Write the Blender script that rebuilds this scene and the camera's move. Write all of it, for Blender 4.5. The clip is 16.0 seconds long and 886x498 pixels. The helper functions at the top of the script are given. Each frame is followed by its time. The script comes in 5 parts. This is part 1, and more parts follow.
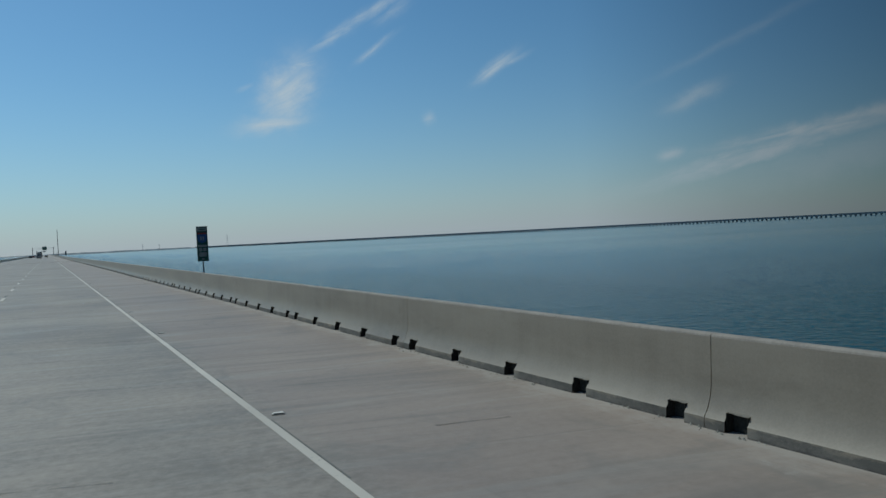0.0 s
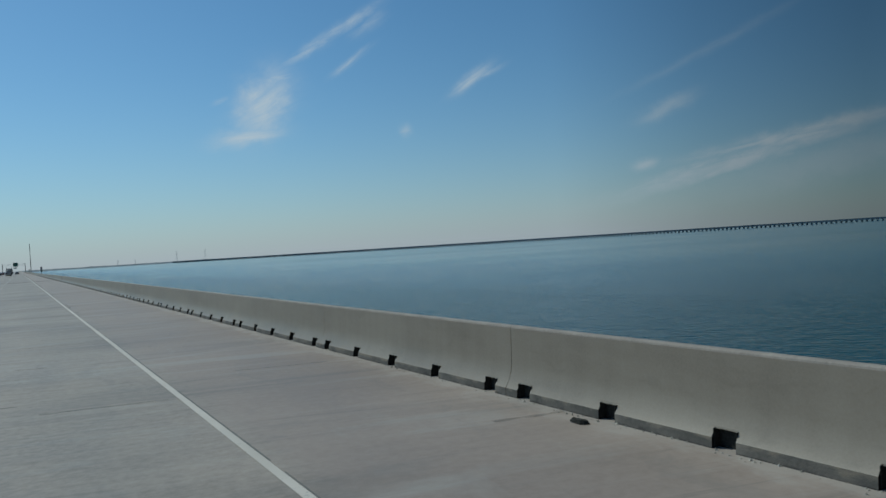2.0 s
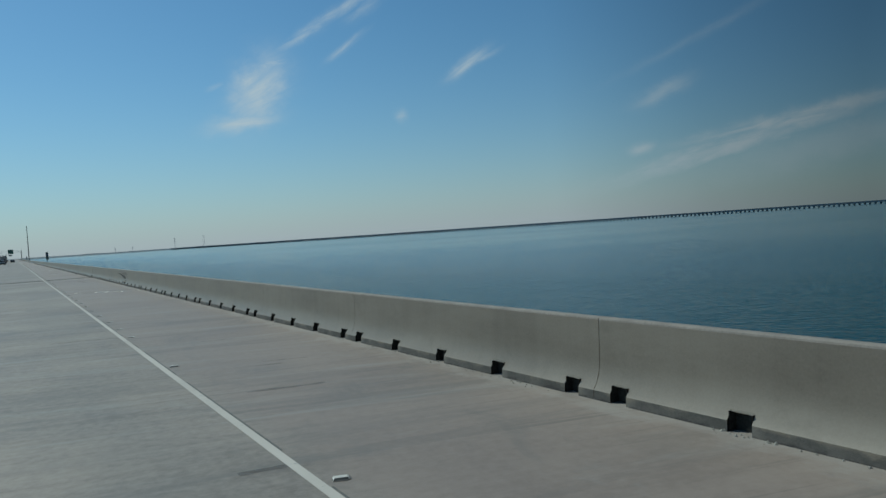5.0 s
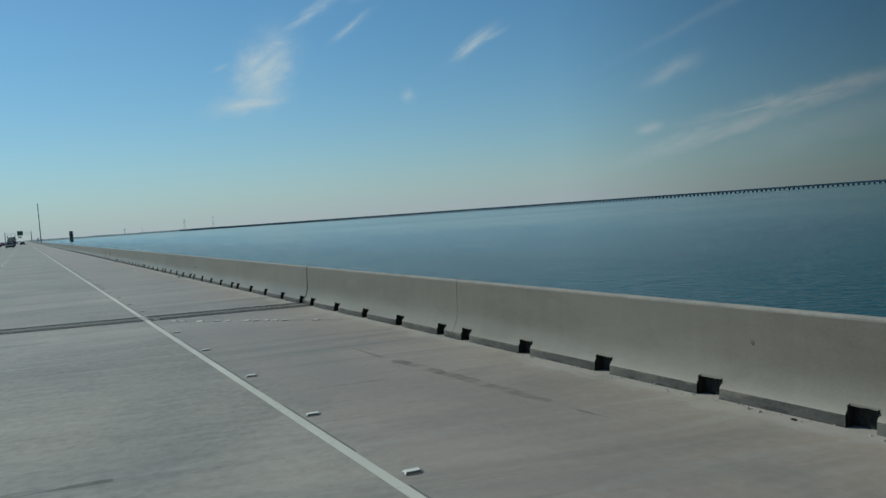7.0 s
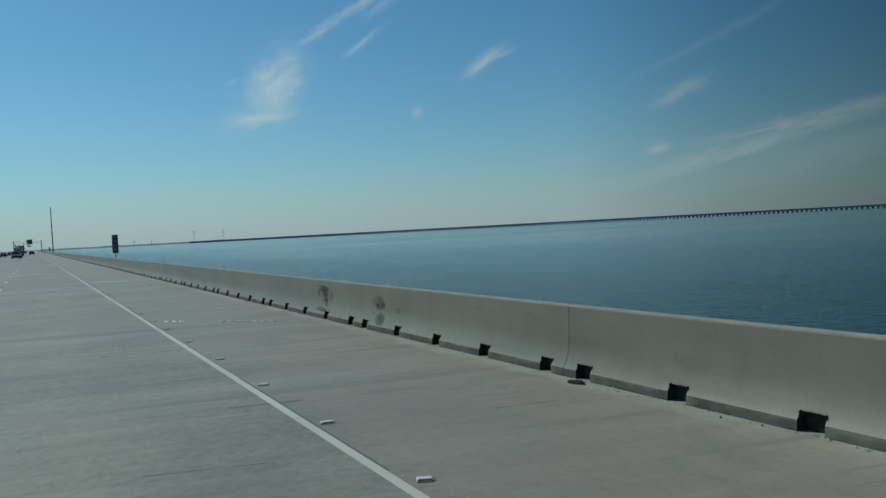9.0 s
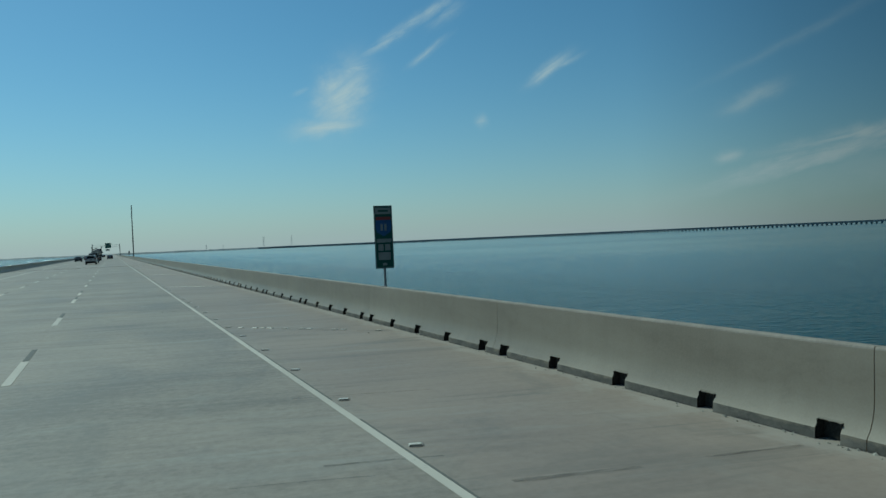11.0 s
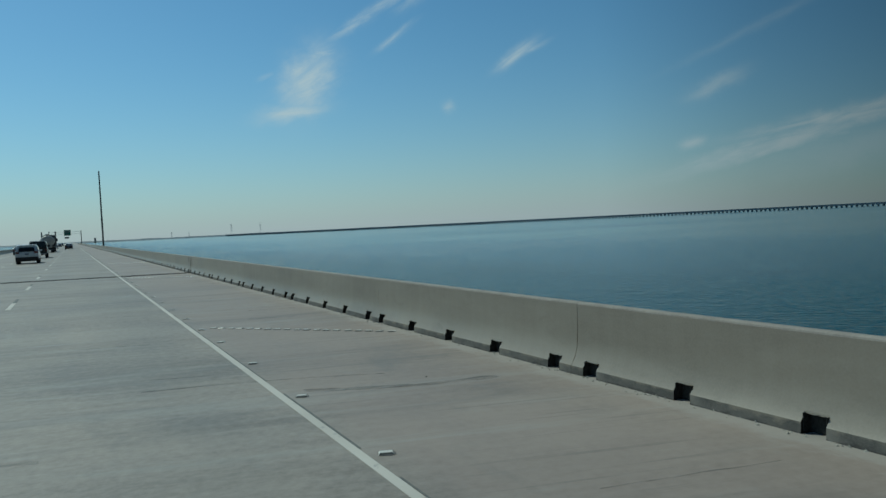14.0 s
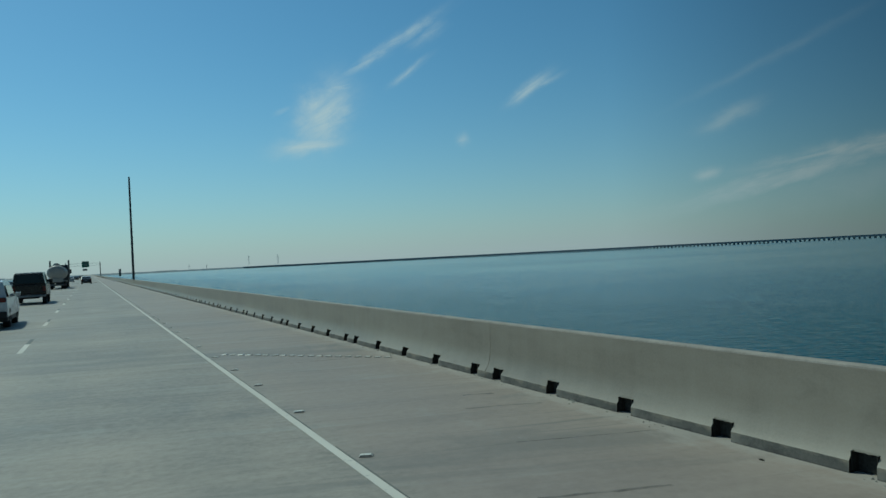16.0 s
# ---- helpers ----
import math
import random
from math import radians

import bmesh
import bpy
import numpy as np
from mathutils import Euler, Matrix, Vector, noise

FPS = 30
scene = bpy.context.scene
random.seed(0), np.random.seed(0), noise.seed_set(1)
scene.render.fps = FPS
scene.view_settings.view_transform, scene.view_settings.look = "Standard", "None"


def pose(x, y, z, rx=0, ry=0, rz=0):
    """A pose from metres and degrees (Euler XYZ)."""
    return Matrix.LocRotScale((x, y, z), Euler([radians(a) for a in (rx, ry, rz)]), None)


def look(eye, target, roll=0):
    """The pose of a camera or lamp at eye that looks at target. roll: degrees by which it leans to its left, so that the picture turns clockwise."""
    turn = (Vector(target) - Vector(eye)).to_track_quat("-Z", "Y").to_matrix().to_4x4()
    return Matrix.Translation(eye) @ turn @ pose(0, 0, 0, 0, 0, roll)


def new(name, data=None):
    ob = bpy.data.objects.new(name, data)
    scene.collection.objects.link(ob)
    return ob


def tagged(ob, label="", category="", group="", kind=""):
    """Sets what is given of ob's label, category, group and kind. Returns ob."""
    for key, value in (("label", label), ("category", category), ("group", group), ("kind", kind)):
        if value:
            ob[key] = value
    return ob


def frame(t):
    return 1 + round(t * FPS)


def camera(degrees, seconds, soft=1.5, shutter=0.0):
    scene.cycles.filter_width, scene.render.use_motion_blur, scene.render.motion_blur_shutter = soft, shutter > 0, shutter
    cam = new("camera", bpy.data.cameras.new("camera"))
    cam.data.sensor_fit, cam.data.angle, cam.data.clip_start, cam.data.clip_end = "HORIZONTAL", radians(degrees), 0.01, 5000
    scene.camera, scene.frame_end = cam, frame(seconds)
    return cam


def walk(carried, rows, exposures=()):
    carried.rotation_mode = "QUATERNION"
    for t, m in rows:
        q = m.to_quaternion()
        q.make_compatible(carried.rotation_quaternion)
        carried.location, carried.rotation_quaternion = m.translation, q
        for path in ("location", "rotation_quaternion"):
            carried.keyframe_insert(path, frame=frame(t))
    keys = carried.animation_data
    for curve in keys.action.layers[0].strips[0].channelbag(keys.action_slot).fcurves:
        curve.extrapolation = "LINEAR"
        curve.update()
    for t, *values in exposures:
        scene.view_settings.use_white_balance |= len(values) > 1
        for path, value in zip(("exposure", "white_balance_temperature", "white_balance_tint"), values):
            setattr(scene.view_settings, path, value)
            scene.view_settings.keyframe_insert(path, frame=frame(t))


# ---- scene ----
LENS = 62.19
PATH = [  # seconds, x, y, z, pitch, roll, yaw
    (0.0, 0.094, 1.578, 1.784, -1.172, 2.956, -28.328),
    (0.5, 0.109, 13.211, 1.764, -0.856, 3.907, -28.787),
    (1.0, 0.098, 25.539, 1.772, 0.073, 3.353, -29.346),
    (1.5, 0.088, 37.051, 1.796, -0.598, 2.198, -30.635),
    (2.0, 0.174, 47.782, 1.803, -0.357, 3.606, -30.047),
    (2.5, 0.230, 59.268, 1.772, -3.001, 2.947, -31.510),
    (3.0, 0.235, 70.800, 1.773, -2.745, 3.059, -29.614),
    (3.5, 0.278, 82.345, 1.775, -1.504, 2.763, -30.084),
    (6.0, -0.004, 139.048, 1.775, -1.641, 4.469, -30.442),
    (6.5, -0.059, 150.485, 1.749, -2.059, 3.664, -31.008),
    (7.0, -0.063, 161.875, 1.778, -2.969, 4.069, -29.777),
    (7.5, -0.084, 173.682, 1.787, -2.323, 3.399, -31.007),
    (8.0, -0.042, 184.926, 1.782, -2.901, 3.760, -29.707),
    (8.5, -0.088, 195.384, 1.792, -3.373, 4.360, -30.492),
    (9.0, -0.190, 206.713, 1.758, -1.648, 3.098, -29.194),
    (9.5, -0.178, 218.103, 1.774, 0.067, 0.973, -27.769),
    (10.0, -0.232, 229.512, 1.780, -0.138, 1.501, -25.431),
    (12.5, -0.109, 286.773, 1.783, -1.440, 3.384, -24.688),
    (13.0, 0.005, 298.497, 1.730, -1.562, 1.672, -27.849),
    (13.5, 0.061, 310.004, 1.776, -2.148, 2.520, -27.664),
    (14.0, 0.026, 322.406, 1.768, -1.966, 2.851, -26.819),
    (14.5, 0.022, 334.037, 1.773, -2.452, 1.770, -29.089),
    (15.0, -0.025, 345.819, 1.748, -1.211, 2.641, -29.275),
    (15.5, -0.017, 356.774, 1.755, -0.596, 3.087, -28.374),
    (16.0, -0.077, 368.609, 1.779, 0.582, 2.940, -25.673),
]

cam = camera(LENS, 16.0, soft=1.5)
walk(cam, [(t, pose(x, y, z, 90 + pitch, roll, yaw)) for t, x, y, z, pitch, roll, yaw in PATH],
     [(0.0, -0.13, 5270, -4), (1.5, -0.11, 5240, -4), (3.0, -0.10, 5300, -5), (3.7, -0.12, 5230, -5), (6.0, -0.11, 5230, -10), (7.0, -0.03, 5300, -9), (7.5, -0.15, 5080, -13),
      (8.5, -0.11, 5160, -13), (9.5, -0.18, 5060, -19), (10.0, -0.12, 5060, -22), (12.5, -0.17, 5220, -15), (13.5, -0.14, 5200, -13), (14.5, -0.08, 5150, -17),
      (15.5, -0.10, 5090, -20), (16.0, -0.10, 5090, -20)])

# ---- world and sun ----
SUN_EL, SUN_AZ = 50.0, -26.0  # degrees; azimuth from the road's heading, positive to the right


class Nodes:
    """Short way to lay nodes in a tree."""

    def __init__(self, tree):
        self.tree = tree
        tree.nodes.clear()

    def add(self, kind, ins=(), operation=None, clamp=False):
        n = self.tree.nodes.new(kind)
        if operation:
            n.operation = operation
        if clamp:
            n.use_clamp = True
        for key, value in dict(ins).items():
            self.put(n.inputs[key], value)
        return n

    def put(self, socket, value):
        if isinstance(value, bpy.types.NodeSocket):
            self.tree.links.new(value, socket)
        elif isinstance(value, bpy.types.Node):
            self.tree.links.new(value.outputs[0], socket)
        else:
            socket.default_value = value

    def math(self, op, a, b=0.0, c=0.0, clamp=False):
        return self.add("ShaderNodeMath", {0: a, 1: b, 2: c}, operation=op, clamp=clamp).outputs[0]

    def noise(self, vec, scale, detail=4.0, rough=0.55, dist=0.0):
        return self.add("ShaderNodeTexNoise", {"Vector": vec, "Scale": scale, "Detail": detail, "Roughness": rough, "Distortion": dist}).outputs[0]

    def ramp(self, fac, stops):
        n = self.add("ShaderNodeValToRGB", {0: fac})
        r = n.color_ramp
        while len(r.elements) < len(stops):
            r.elements.new(0.5)
        for e, (p, c) in zip(r.elements, stops):
            e.position = p
            e.color = (c, c, c, 1) if isinstance(c, (int, float)) else (*c, 1)
        return n.outputs[0]

    def mix(self, fac, a, b, blend="MIX"):
        n = self.add("ShaderNodeMix")
        n.data_type, n.blend_type = "RGBA", blend
        self.put(n.inputs[0], fac)
        self.put(n.inputs[6], a if not isinstance(a, tuple) else (*a, 1))
        self.put(n.inputs[7], b if not isinstance(b, tuple) else (*b, 1))
        return n.outputs[2]


def build_world():
    w = bpy.data.worlds.new("sky")
    scene.world = w
    w.use_nodes = True
    k = Nodes(w.node_tree)
    way = k.add("ShaderNodeTexCoord").outputs["Generated"]
    air = k.add("ShaderNodeTexSky")
    air.sky_type, air.sun_disc = "NISHITA", False
    air.sun_elevation, air.sun_rotation = radians(SUN_EL), radians(SUN_AZ)
    air.altitude, air.air_density, air.dust_density, air.ozone_density = 0.0, 1.0, 0.5, 2.5
    sky = k.mix(1.0, air.outputs[0], AIR, "MULTIPLY")
    xyz = k.add("ShaderNodeSeparateXYZ", {0: way}).outputs
    deg = 180 / math.pi
    az = k.math("MULTIPLY", k.math("ARCTAN2", xyz[0], xyz[1]), deg)
    el = k.math("MULTIPLY", k.math("ARCSINE", xyz[2]), deg)
    flat = k.add("ShaderNodeCombineXYZ", {0: az, 1: el}).outputs[0]
    warp = k.noise(flat, 0.55, 5.0, 0.6)
    # each cirrus: azimuth, elevation, half length, half width, lean, density, streak scale, raggedness, lean of its fibres
    clouds = [(17.05, 11.3, 2.9, 1.65, 58, 0.95, 0.9, 0.85, 30), (15.8, 9.0, 2.7, 0.7, 9, 0.9, 1.0, 0.9, 9), (18.1, 13.2, 1.2, 0.6, 14, 0.6, 1.5, 2.2, 10),
              (17.0, 10.2, 1.9, 0.8, 30, 0.8, 1.2, 1.2, 14), (13.9, 11.6, 0.7, 0.22, 20, 0.25, 1.2, 1.6, 20), (25.2, 16.9, 1.6, 0.5, 30, 0.3, 1.0, 1.8, 30),
              (22.4, 16.2, 4.3, 0.42, 29, 0.62, 1.0, 1.9), (23.9, 14.35, 1.8, 0.24, 34, 0.55, 1.2, 1.4), (33.0, 12.5, 1.9, 0.42, 33, 0.72, 1.0, 1.4),
              (34.1, 12.8, 1.6, 0.26, 22, 0.5, 1.0, 1.4), (27.7, 8.97, 0.5, 0.45, 20, 0.42, 1.6, 1.1), (47.5, 9.05, 2.3, 0.6, 20, 0.48, 0.8, 0.8),
              (50.6, 12.8, 6.3, 0.36, 21, 0.16, 0.7, 1.2), (52.8, 4.85, 9.0, 0.75, 13, 0.76, 0.9, 1.4), (55.8, 6.1, 7.5, 0.6, 8, 0.8, 0.9, 1.4),
              (45.8, 5.05, 1.0, 0.4, 12, 0.7, 0.8, 0.6), (60.0, 4.4, 12.0, 1.5, 10, 0.35, 0.4, 0.8)]
    total = None
    for a, e, long, wide, lean, dense, streak, ragged, *fibre in clouds:
        c, s = math.cos(radians(lean)), math.sin(radians(lean))
        u, v = k.math("SUBTRACT", az, a), k.math("SUBTRACT", el, e)
        along = k.math("ADD", k.math("MULTIPLY", u, c), k.math("MULTIPLY", v, s))
        over = k.math("SUBTRACT", k.math("MULTIPLY", v, c), k.math("MULTIPLY", u, s))
        g = radians(fibre[0] if fibre else lean)
        run = k.math("ADD", k.math("MULTIPLY", u, math.cos(g)), k.math("MULTIPLY", v, math.sin(g)))
        thread = k.math("SUBTRACT", k.math("MULTIPLY", v, math.cos(g)), k.math("MULTIPLY", u, math.sin(g)))
        grain = k.noise(k.add("ShaderNodeCombineXYZ", {0: k.math("MULTIPLY", run, 0.22), 1: thread, 2: a}).outputs[0], 1.5 * streak, 5.0, 0.6, 0.7)
        over = k.math("ADD", over, k.math("MULTIPLY", k.math("SUBTRACT", warp, 0.5), 1.6 * wide))
        r2 = k.math("ADD", k.math("POWER", k.math("ABSOLUTE", k.math("DIVIDE", along, long)), 2.6),
                    k.math("POWER", k.math("ABSOLUTE", k.math("DIVIDE", over, wide)), 2.0))
        body = k.math("EXPONENT", k.math("MULTIPLY", r2, -1.3))
        veil = k.math("MULTIPLY", body, k.math("MULTIPLY_ADD", grain, 1.7 * ragged, 0.78 - 0.85 * ragged, clamp=True))
        veil = k.math("MULTIPLY", veil, dense)
        total = veil if total is None else k.math("MAXIMUM", total, veil)
    total = k.math("MINIMUM", total, 0.85)
    # thin haze along the horizon, and a sky that brightens towards the sun's side
    level = k.add("ShaderNodeVectorMath", {0: scaled(k, way, 1, 1, 0)}, operation="NORMALIZE").outputs[0]
    facing = k.add("ShaderNodeVectorMath", {0: level, 1: (math.sin(radians(SUN_AZ)), math.cos(radians(SUN_AZ)), 0)}, operation="DOT_PRODUCT").outputs["Value"]
    facing = k.math("MULTIPLY_ADD", facing, 0.5, 0.5)
    low = k.math("EXPONENT", k.math("DIVIDE", k.math("MAXIMUM", el, 0.0), -4.5))
    sky = k.mix(k.math("MULTIPLY", low, k.ramp(facing, [(0.54, 0.52), (0.70, 0.82)])), sky, HAZE)
    lit = k.mix(total, sky, CLOUD)
    lit = k.mix(1.0, lit, k.ramp(facing, SIDE), "MULTIPLY")
    out = k.add("ShaderNodeBackground", {0: lit, 1: SKY_STRENGTH})
    k.add("ShaderNodeOutputWorld", {0: out})


CLOUD, HAZE, AIR, SKY_STRENGTH = (7.7, 7.4, 7.2), (6.5, 5.98, 5.95), (0.86, 1.0, 1.01), 0.1
SIDE = [(0.0, 0.28), (0.40, 0.30), (0.53, 0.295), (0.62, 0.445), (0.71, 0.655), (0.86, 0.72), (1.0, 0.75)]


def scaled(k, vec, x, y, z):
    return k.add("ShaderNodeVectorMath", {0: vec, 1: (x, y, z)}, operation="MULTIPLY").outputs[0]


build_world()
sun = new("sun", bpy.data.lights.new("sun", "SUN"))
sun.data.energy, sun.data.angle, sun.data.color = 2.5, radians(0.53), (1.0, 0.865, 0.70)
sx, sy = math.sin(radians(SUN_AZ)), math.cos(radians(SUN_AZ))
sun.matrix_world = look((0, 0, 80), (-sx * 60, -sy * 60, 80 - 60 * math.tan(radians(SUN_EL))))

# ---- materials ----
STEP = 6.096          # length of a barrier panel


def material(name, colour=(0.5, 0.5, 0.5), rough=0.6, metal=0.0, build=None):
    m = bpy.data.materials.new(name)
    m.use_nodes = True
    k = Nodes(m.node_tree)
    shade = k.add("ShaderNodeBsdfPrincipled", {"Base Color": (*colour, 1), "Roughness": rough, "Metallic": metal})
    k.add("ShaderNodeOutputMaterial", {0: shade})
    if build:
        build(k, shade)
    return m


def place(k):
    return k.add("ShaderNodeNewGeometry").outputs["Position"]


def bump(k, shade, height, strength, distance=0.01):
    k.put(shade.inputs["Normal"], k.add("ShaderNodeBump", {"Height": height, "Strength": strength, "Distance": distance}).outputs[0])


def speckled(tone, spread, scale, rough=(0.5, 0.8), bumped=0.15):
    """Paint or metal with a little dirt at two scales."""
    def build(k, shade):
        at = k.add("ShaderNodeTexCoord").outputs["Object"]
        big, fine = k.noise(at, scale), k.noise(at, scale * 14)
        both = k.math("ADD", k.math("MULTIPLY", big, 0.65), k.math("MULTIPLY", fine, 0.35))
        lo, hi = tuple(c * (1 - spread) for c in tone), tuple(min(1, c * (1 + spread)) for c in tone)
        k.put(shade.inputs["Base Color"], k.ramp(both, [(0.3, lo), (0.7, hi)]))
        k.put(shade.inputs["Roughness"], k.ramp(big, [(0.3, rough[0]), (0.7, rough[1])]))
        bump(k, shade, fine, bumped, 0.002)
    return build


def concrete_deck(k, shade):
    at = place(k)
    skew = k.add("ShaderNodeMapping", {"Vector": at, "Rotation": (0, 0, radians(14))}).outputs[0]
    tine = k.noise(scaled(k, skew, 0.30, 5.0, 1), 1.0, 6.0, 0.7)
    gravel = k.noise(scaled(k, at, 1, 1, 1), 9.0, 4.0, 0.7)
    band = k.noise(scaled(k, skew, 0.07, 0.30, 1), 1.0, 4.0, 0.6, 0.4)
    patch = k.noise(scaled(k, at, 0.42, 0.26, 1), 1.0, 6.0, 0.62, 0.5)
    fine = k.noise(scaled(k, at, 1, 1, 1), 60.0, 3.0, 0.7)
    xs = k.add("ShaderNodeSeparateXYZ", {0: at}).outputs[0]
    # wheel tracks and the browner shoulder
    track = k.math("ABSOLUTE", k.math("SUBTRACT", k.math("FRACT", k.math("DIVIDE", k.math("ADD", xs, 20.73), 1.8)), 0.5))
    worn = k.ramp(track, [(0.05, 0.0), (0.4, 1.0)])
    mixed = k.math("ADD", k.math("ADD", k.math("MULTIPLY", tine, 0.17), k.math("MULTIPLY", band, 0.24)),
                   k.math("ADD", k.math("MULTIPLY", patch, 0.33), k.math("MULTIPLY", gravel, 0.26)))
    base = k.ramp(mixed, [(0.42, (0.196, 0.169, 0.139)), (0.5, (0.288, 0.249, 0.207)), (0.58, (0.366, 0.317, 0.266))])
    side = k.ramp(k.math("DIVIDE", k.math("SUBTRACT", xs, 1.6), 3.6), [(0.08, 0.0), (0.2, 1.0)])
    base = k.mix(k.math("MULTIPLY", side, 0.55), base, (0.313, 0.249, 0.208))
    base = k.mix(k.math("MULTIPLY", k.math("MULTIPLY", worn, 0.14), k.math("SUBTRACT", 1.0, side)), base, (0.205, 0.198, 0.175))
    # soft dark smears dragged across the lanes, thin scratches, damp patches
    smear = k.noise(scaled(k, skew, 0.11, 0.75, 1), 1.0, 6.0, 0.66, 1.2)
    base = k.mix(k.ramp(smear, [(0.52, 0.0), (0.66, 0.42)]), base, (0.14, 0.135, 0.124))
    drag = k.noise(scaled(k, skew, 0.25, 9.0, 1), 1.0, 4.0, 0.6, 0.5)
    base = k.mix(k.math("MULTIPLY", k.ramp(drag, [(0.58, 0.0), (0.64, 0.34)]), k.math("MULTIPLY", k.ramp(patch, [(0.42, 0.0), (0.56, 1.0)]), k.math("MULTIPLY_ADD", side, 0.6, 0.4))), base, (0.12, 0.115, 0.105))
    pale = k.noise(scaled(k, skew, 0.20, 1.3, 1), 1.0, 7.0, 0.68, 0.9)
    base = k.mix(k.ramp(pale, [(0.54, 0.0), (0.68, 0.30)]), base, (0.41, 0.395, 0.36))
    blot = k.noise(scaled(k, at, 0.9, 0.5, 1), 1.0, 5.0, 0.7, 0.8)
    base = k.mix(k.ramp(blot, [(0.30, 0.42), (0.44, 0.0)]), base, (0.17, 0.165, 0.15))
    base = k.mix(k.ramp(blot, [(0.60, 0.0), (0.75, 0.3)]), base, (0.37, 0.355, 0.32))
    chip = k.noise(scaled(k, at, 1.6, 0.8, 1), 1.6, 7.0, 0.72)
    base = k.mix(k.ramp(chip, [(0.66, 0.0), (0.72, 0.28)]), base, (0.39, 0.37, 0.335))
    # pale dust swept against the parapet, with a ragged edge
    grit = k.math("ADD", k.math("MULTIPLY", k.math("SUBTRACT", xs, 4.60), 2.6), k.math("MULTIPLY", k.math("SUBTRACT", chip, 0.5), 3.6))
    base = k.mix(k.ramp(grit, [(0.2, 0.0), (0.9, 0.62)]), base, (0.40, 0.365, 0.325))
    k.put(shade.inputs["Base Color"], base)
    k.put(shade.inputs["Roughness"], k.ramp(patch, [(0.3, 0.56), (0.7, 0.72)]))
    shade.inputs["Specular IOR Level"].default_value = 0.5
    groove = k.math("ADD", k.math("MULTIPLY", tine, 0.6), k.math("ADD", k.math("MULTIPLY", fine, 0.3), k.math("MULTIPLY", gravel, 0.3)))
    bump(k, shade, groove, 0.09, 0.012)


def concrete_wall(k, shade):
    at = place(k)
    big = k.noise(scaled(k, at, 1, 0.35, 1.4), 1.0, 5.0, 0.6)
    drip = k.noise(scaled(k, at, 1, 4.5, 0.35), 1.0, 4.0, 0.6)
    fine = k.noise(at, 45.0, 3.0, 0.7)
    blotch = k.noise(scaled(k, at, 1, 1.1, 2.2), 1.7, 6.0, 0.66, 0.6)
    each = k.add("ShaderNodeObjectInfo").outputs["Random"]
    v = k.math("ADD", k.math("ADD", k.math("MULTIPLY", big, 0.62), k.math("MULTIPLY", drip, 0.16)), k.math("MULTIPLY", fine, 0.22))
    v = k.math("ADD", v, k.math("MULTIPLY", k.math("SUBTRACT", each, 0.5), 0.07))
    base = k.ramp(v, [(0.32, (0.205, 0.174, 0.133)), (0.5, (0.288, 0.248, 0.192)), (0.70, (0.360, 0.315, 0.248))])
    base = k.mix(k.ramp(blotch, [(0.56, 0.0), (0.74, 0.30)]), base, (0.155, 0.135, 0.104))
    k.put(shade.inputs["Base Color"], base)
    k.put(shade.inputs["Roughness"], k.ramp(big, [(0.3, 0.44), (0.7, 0.54)]))
    shade.inputs["Specular IOR Level"].default_value = 0.55
    bump(k, shade, k.math("ADD", fine, k.math("MULTIPLY", big, 0.6)), 0.12, 0.006)


def toe_dirt(k, shade):
    at = place(k)
    a = k.noise(scaled(k, at, 1, 1.3, 3), 2.2, 6.0, 0.65)
    b = k.noise(at, 30.0, 3.0, 0.7)
    xyz = k.add("ShaderNodeSeparateXYZ", {0: at}).outputs
    ys, zs = xyz[1], xyz[2]
    dirt = k.ramp(k.math("ADD", k.math("MULTIPLY", a, 0.7), k.math("MULTIPLY", b, 0.3)),
                  [(0.33, (0.095, 0.088, 0.077)), (0.5, (0.150, 0.139, 0.121)), (0.66, (0.190, 0.174, 0.150))])
    # run-off leaves silt on one side of each drain and washes the other side clean
    turn = k.math("FRACT", k.math("SUBTRACT", k.math("MULTIPLY", k.math("FRACT", k.math("DIVIDE", ys, STEP)), 4.5), 0.25))
    silt = k.ramp(turn, [(0.06, 0.0), (0.10, 0.55), (0.40, 0.0)])
    dirt = k.mix(silt, dirt, (0.085, 0.080, 0.070))
    washed = k.ramp(turn, [(0.82, 0.0), (0.90, 0.7)])
    dirt = k.mix(washed, dirt, (0.255, 0.232, 0.196))
    # darkest along the very foot, up to a ragged line
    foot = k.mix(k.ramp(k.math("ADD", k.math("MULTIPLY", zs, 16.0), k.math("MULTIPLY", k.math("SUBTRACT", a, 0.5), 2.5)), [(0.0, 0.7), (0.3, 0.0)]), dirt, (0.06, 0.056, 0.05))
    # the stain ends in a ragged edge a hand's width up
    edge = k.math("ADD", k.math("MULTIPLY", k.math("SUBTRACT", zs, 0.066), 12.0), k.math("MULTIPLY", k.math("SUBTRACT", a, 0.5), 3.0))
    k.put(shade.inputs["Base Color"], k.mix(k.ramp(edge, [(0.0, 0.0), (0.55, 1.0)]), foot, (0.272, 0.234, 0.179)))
    shade.inputs["Roughness"].default_value = 0.85
    bump(k, shade, k.math("ADD", b, k.math("MULTIPLY", a, 1.5)), 0.4, 0.01)


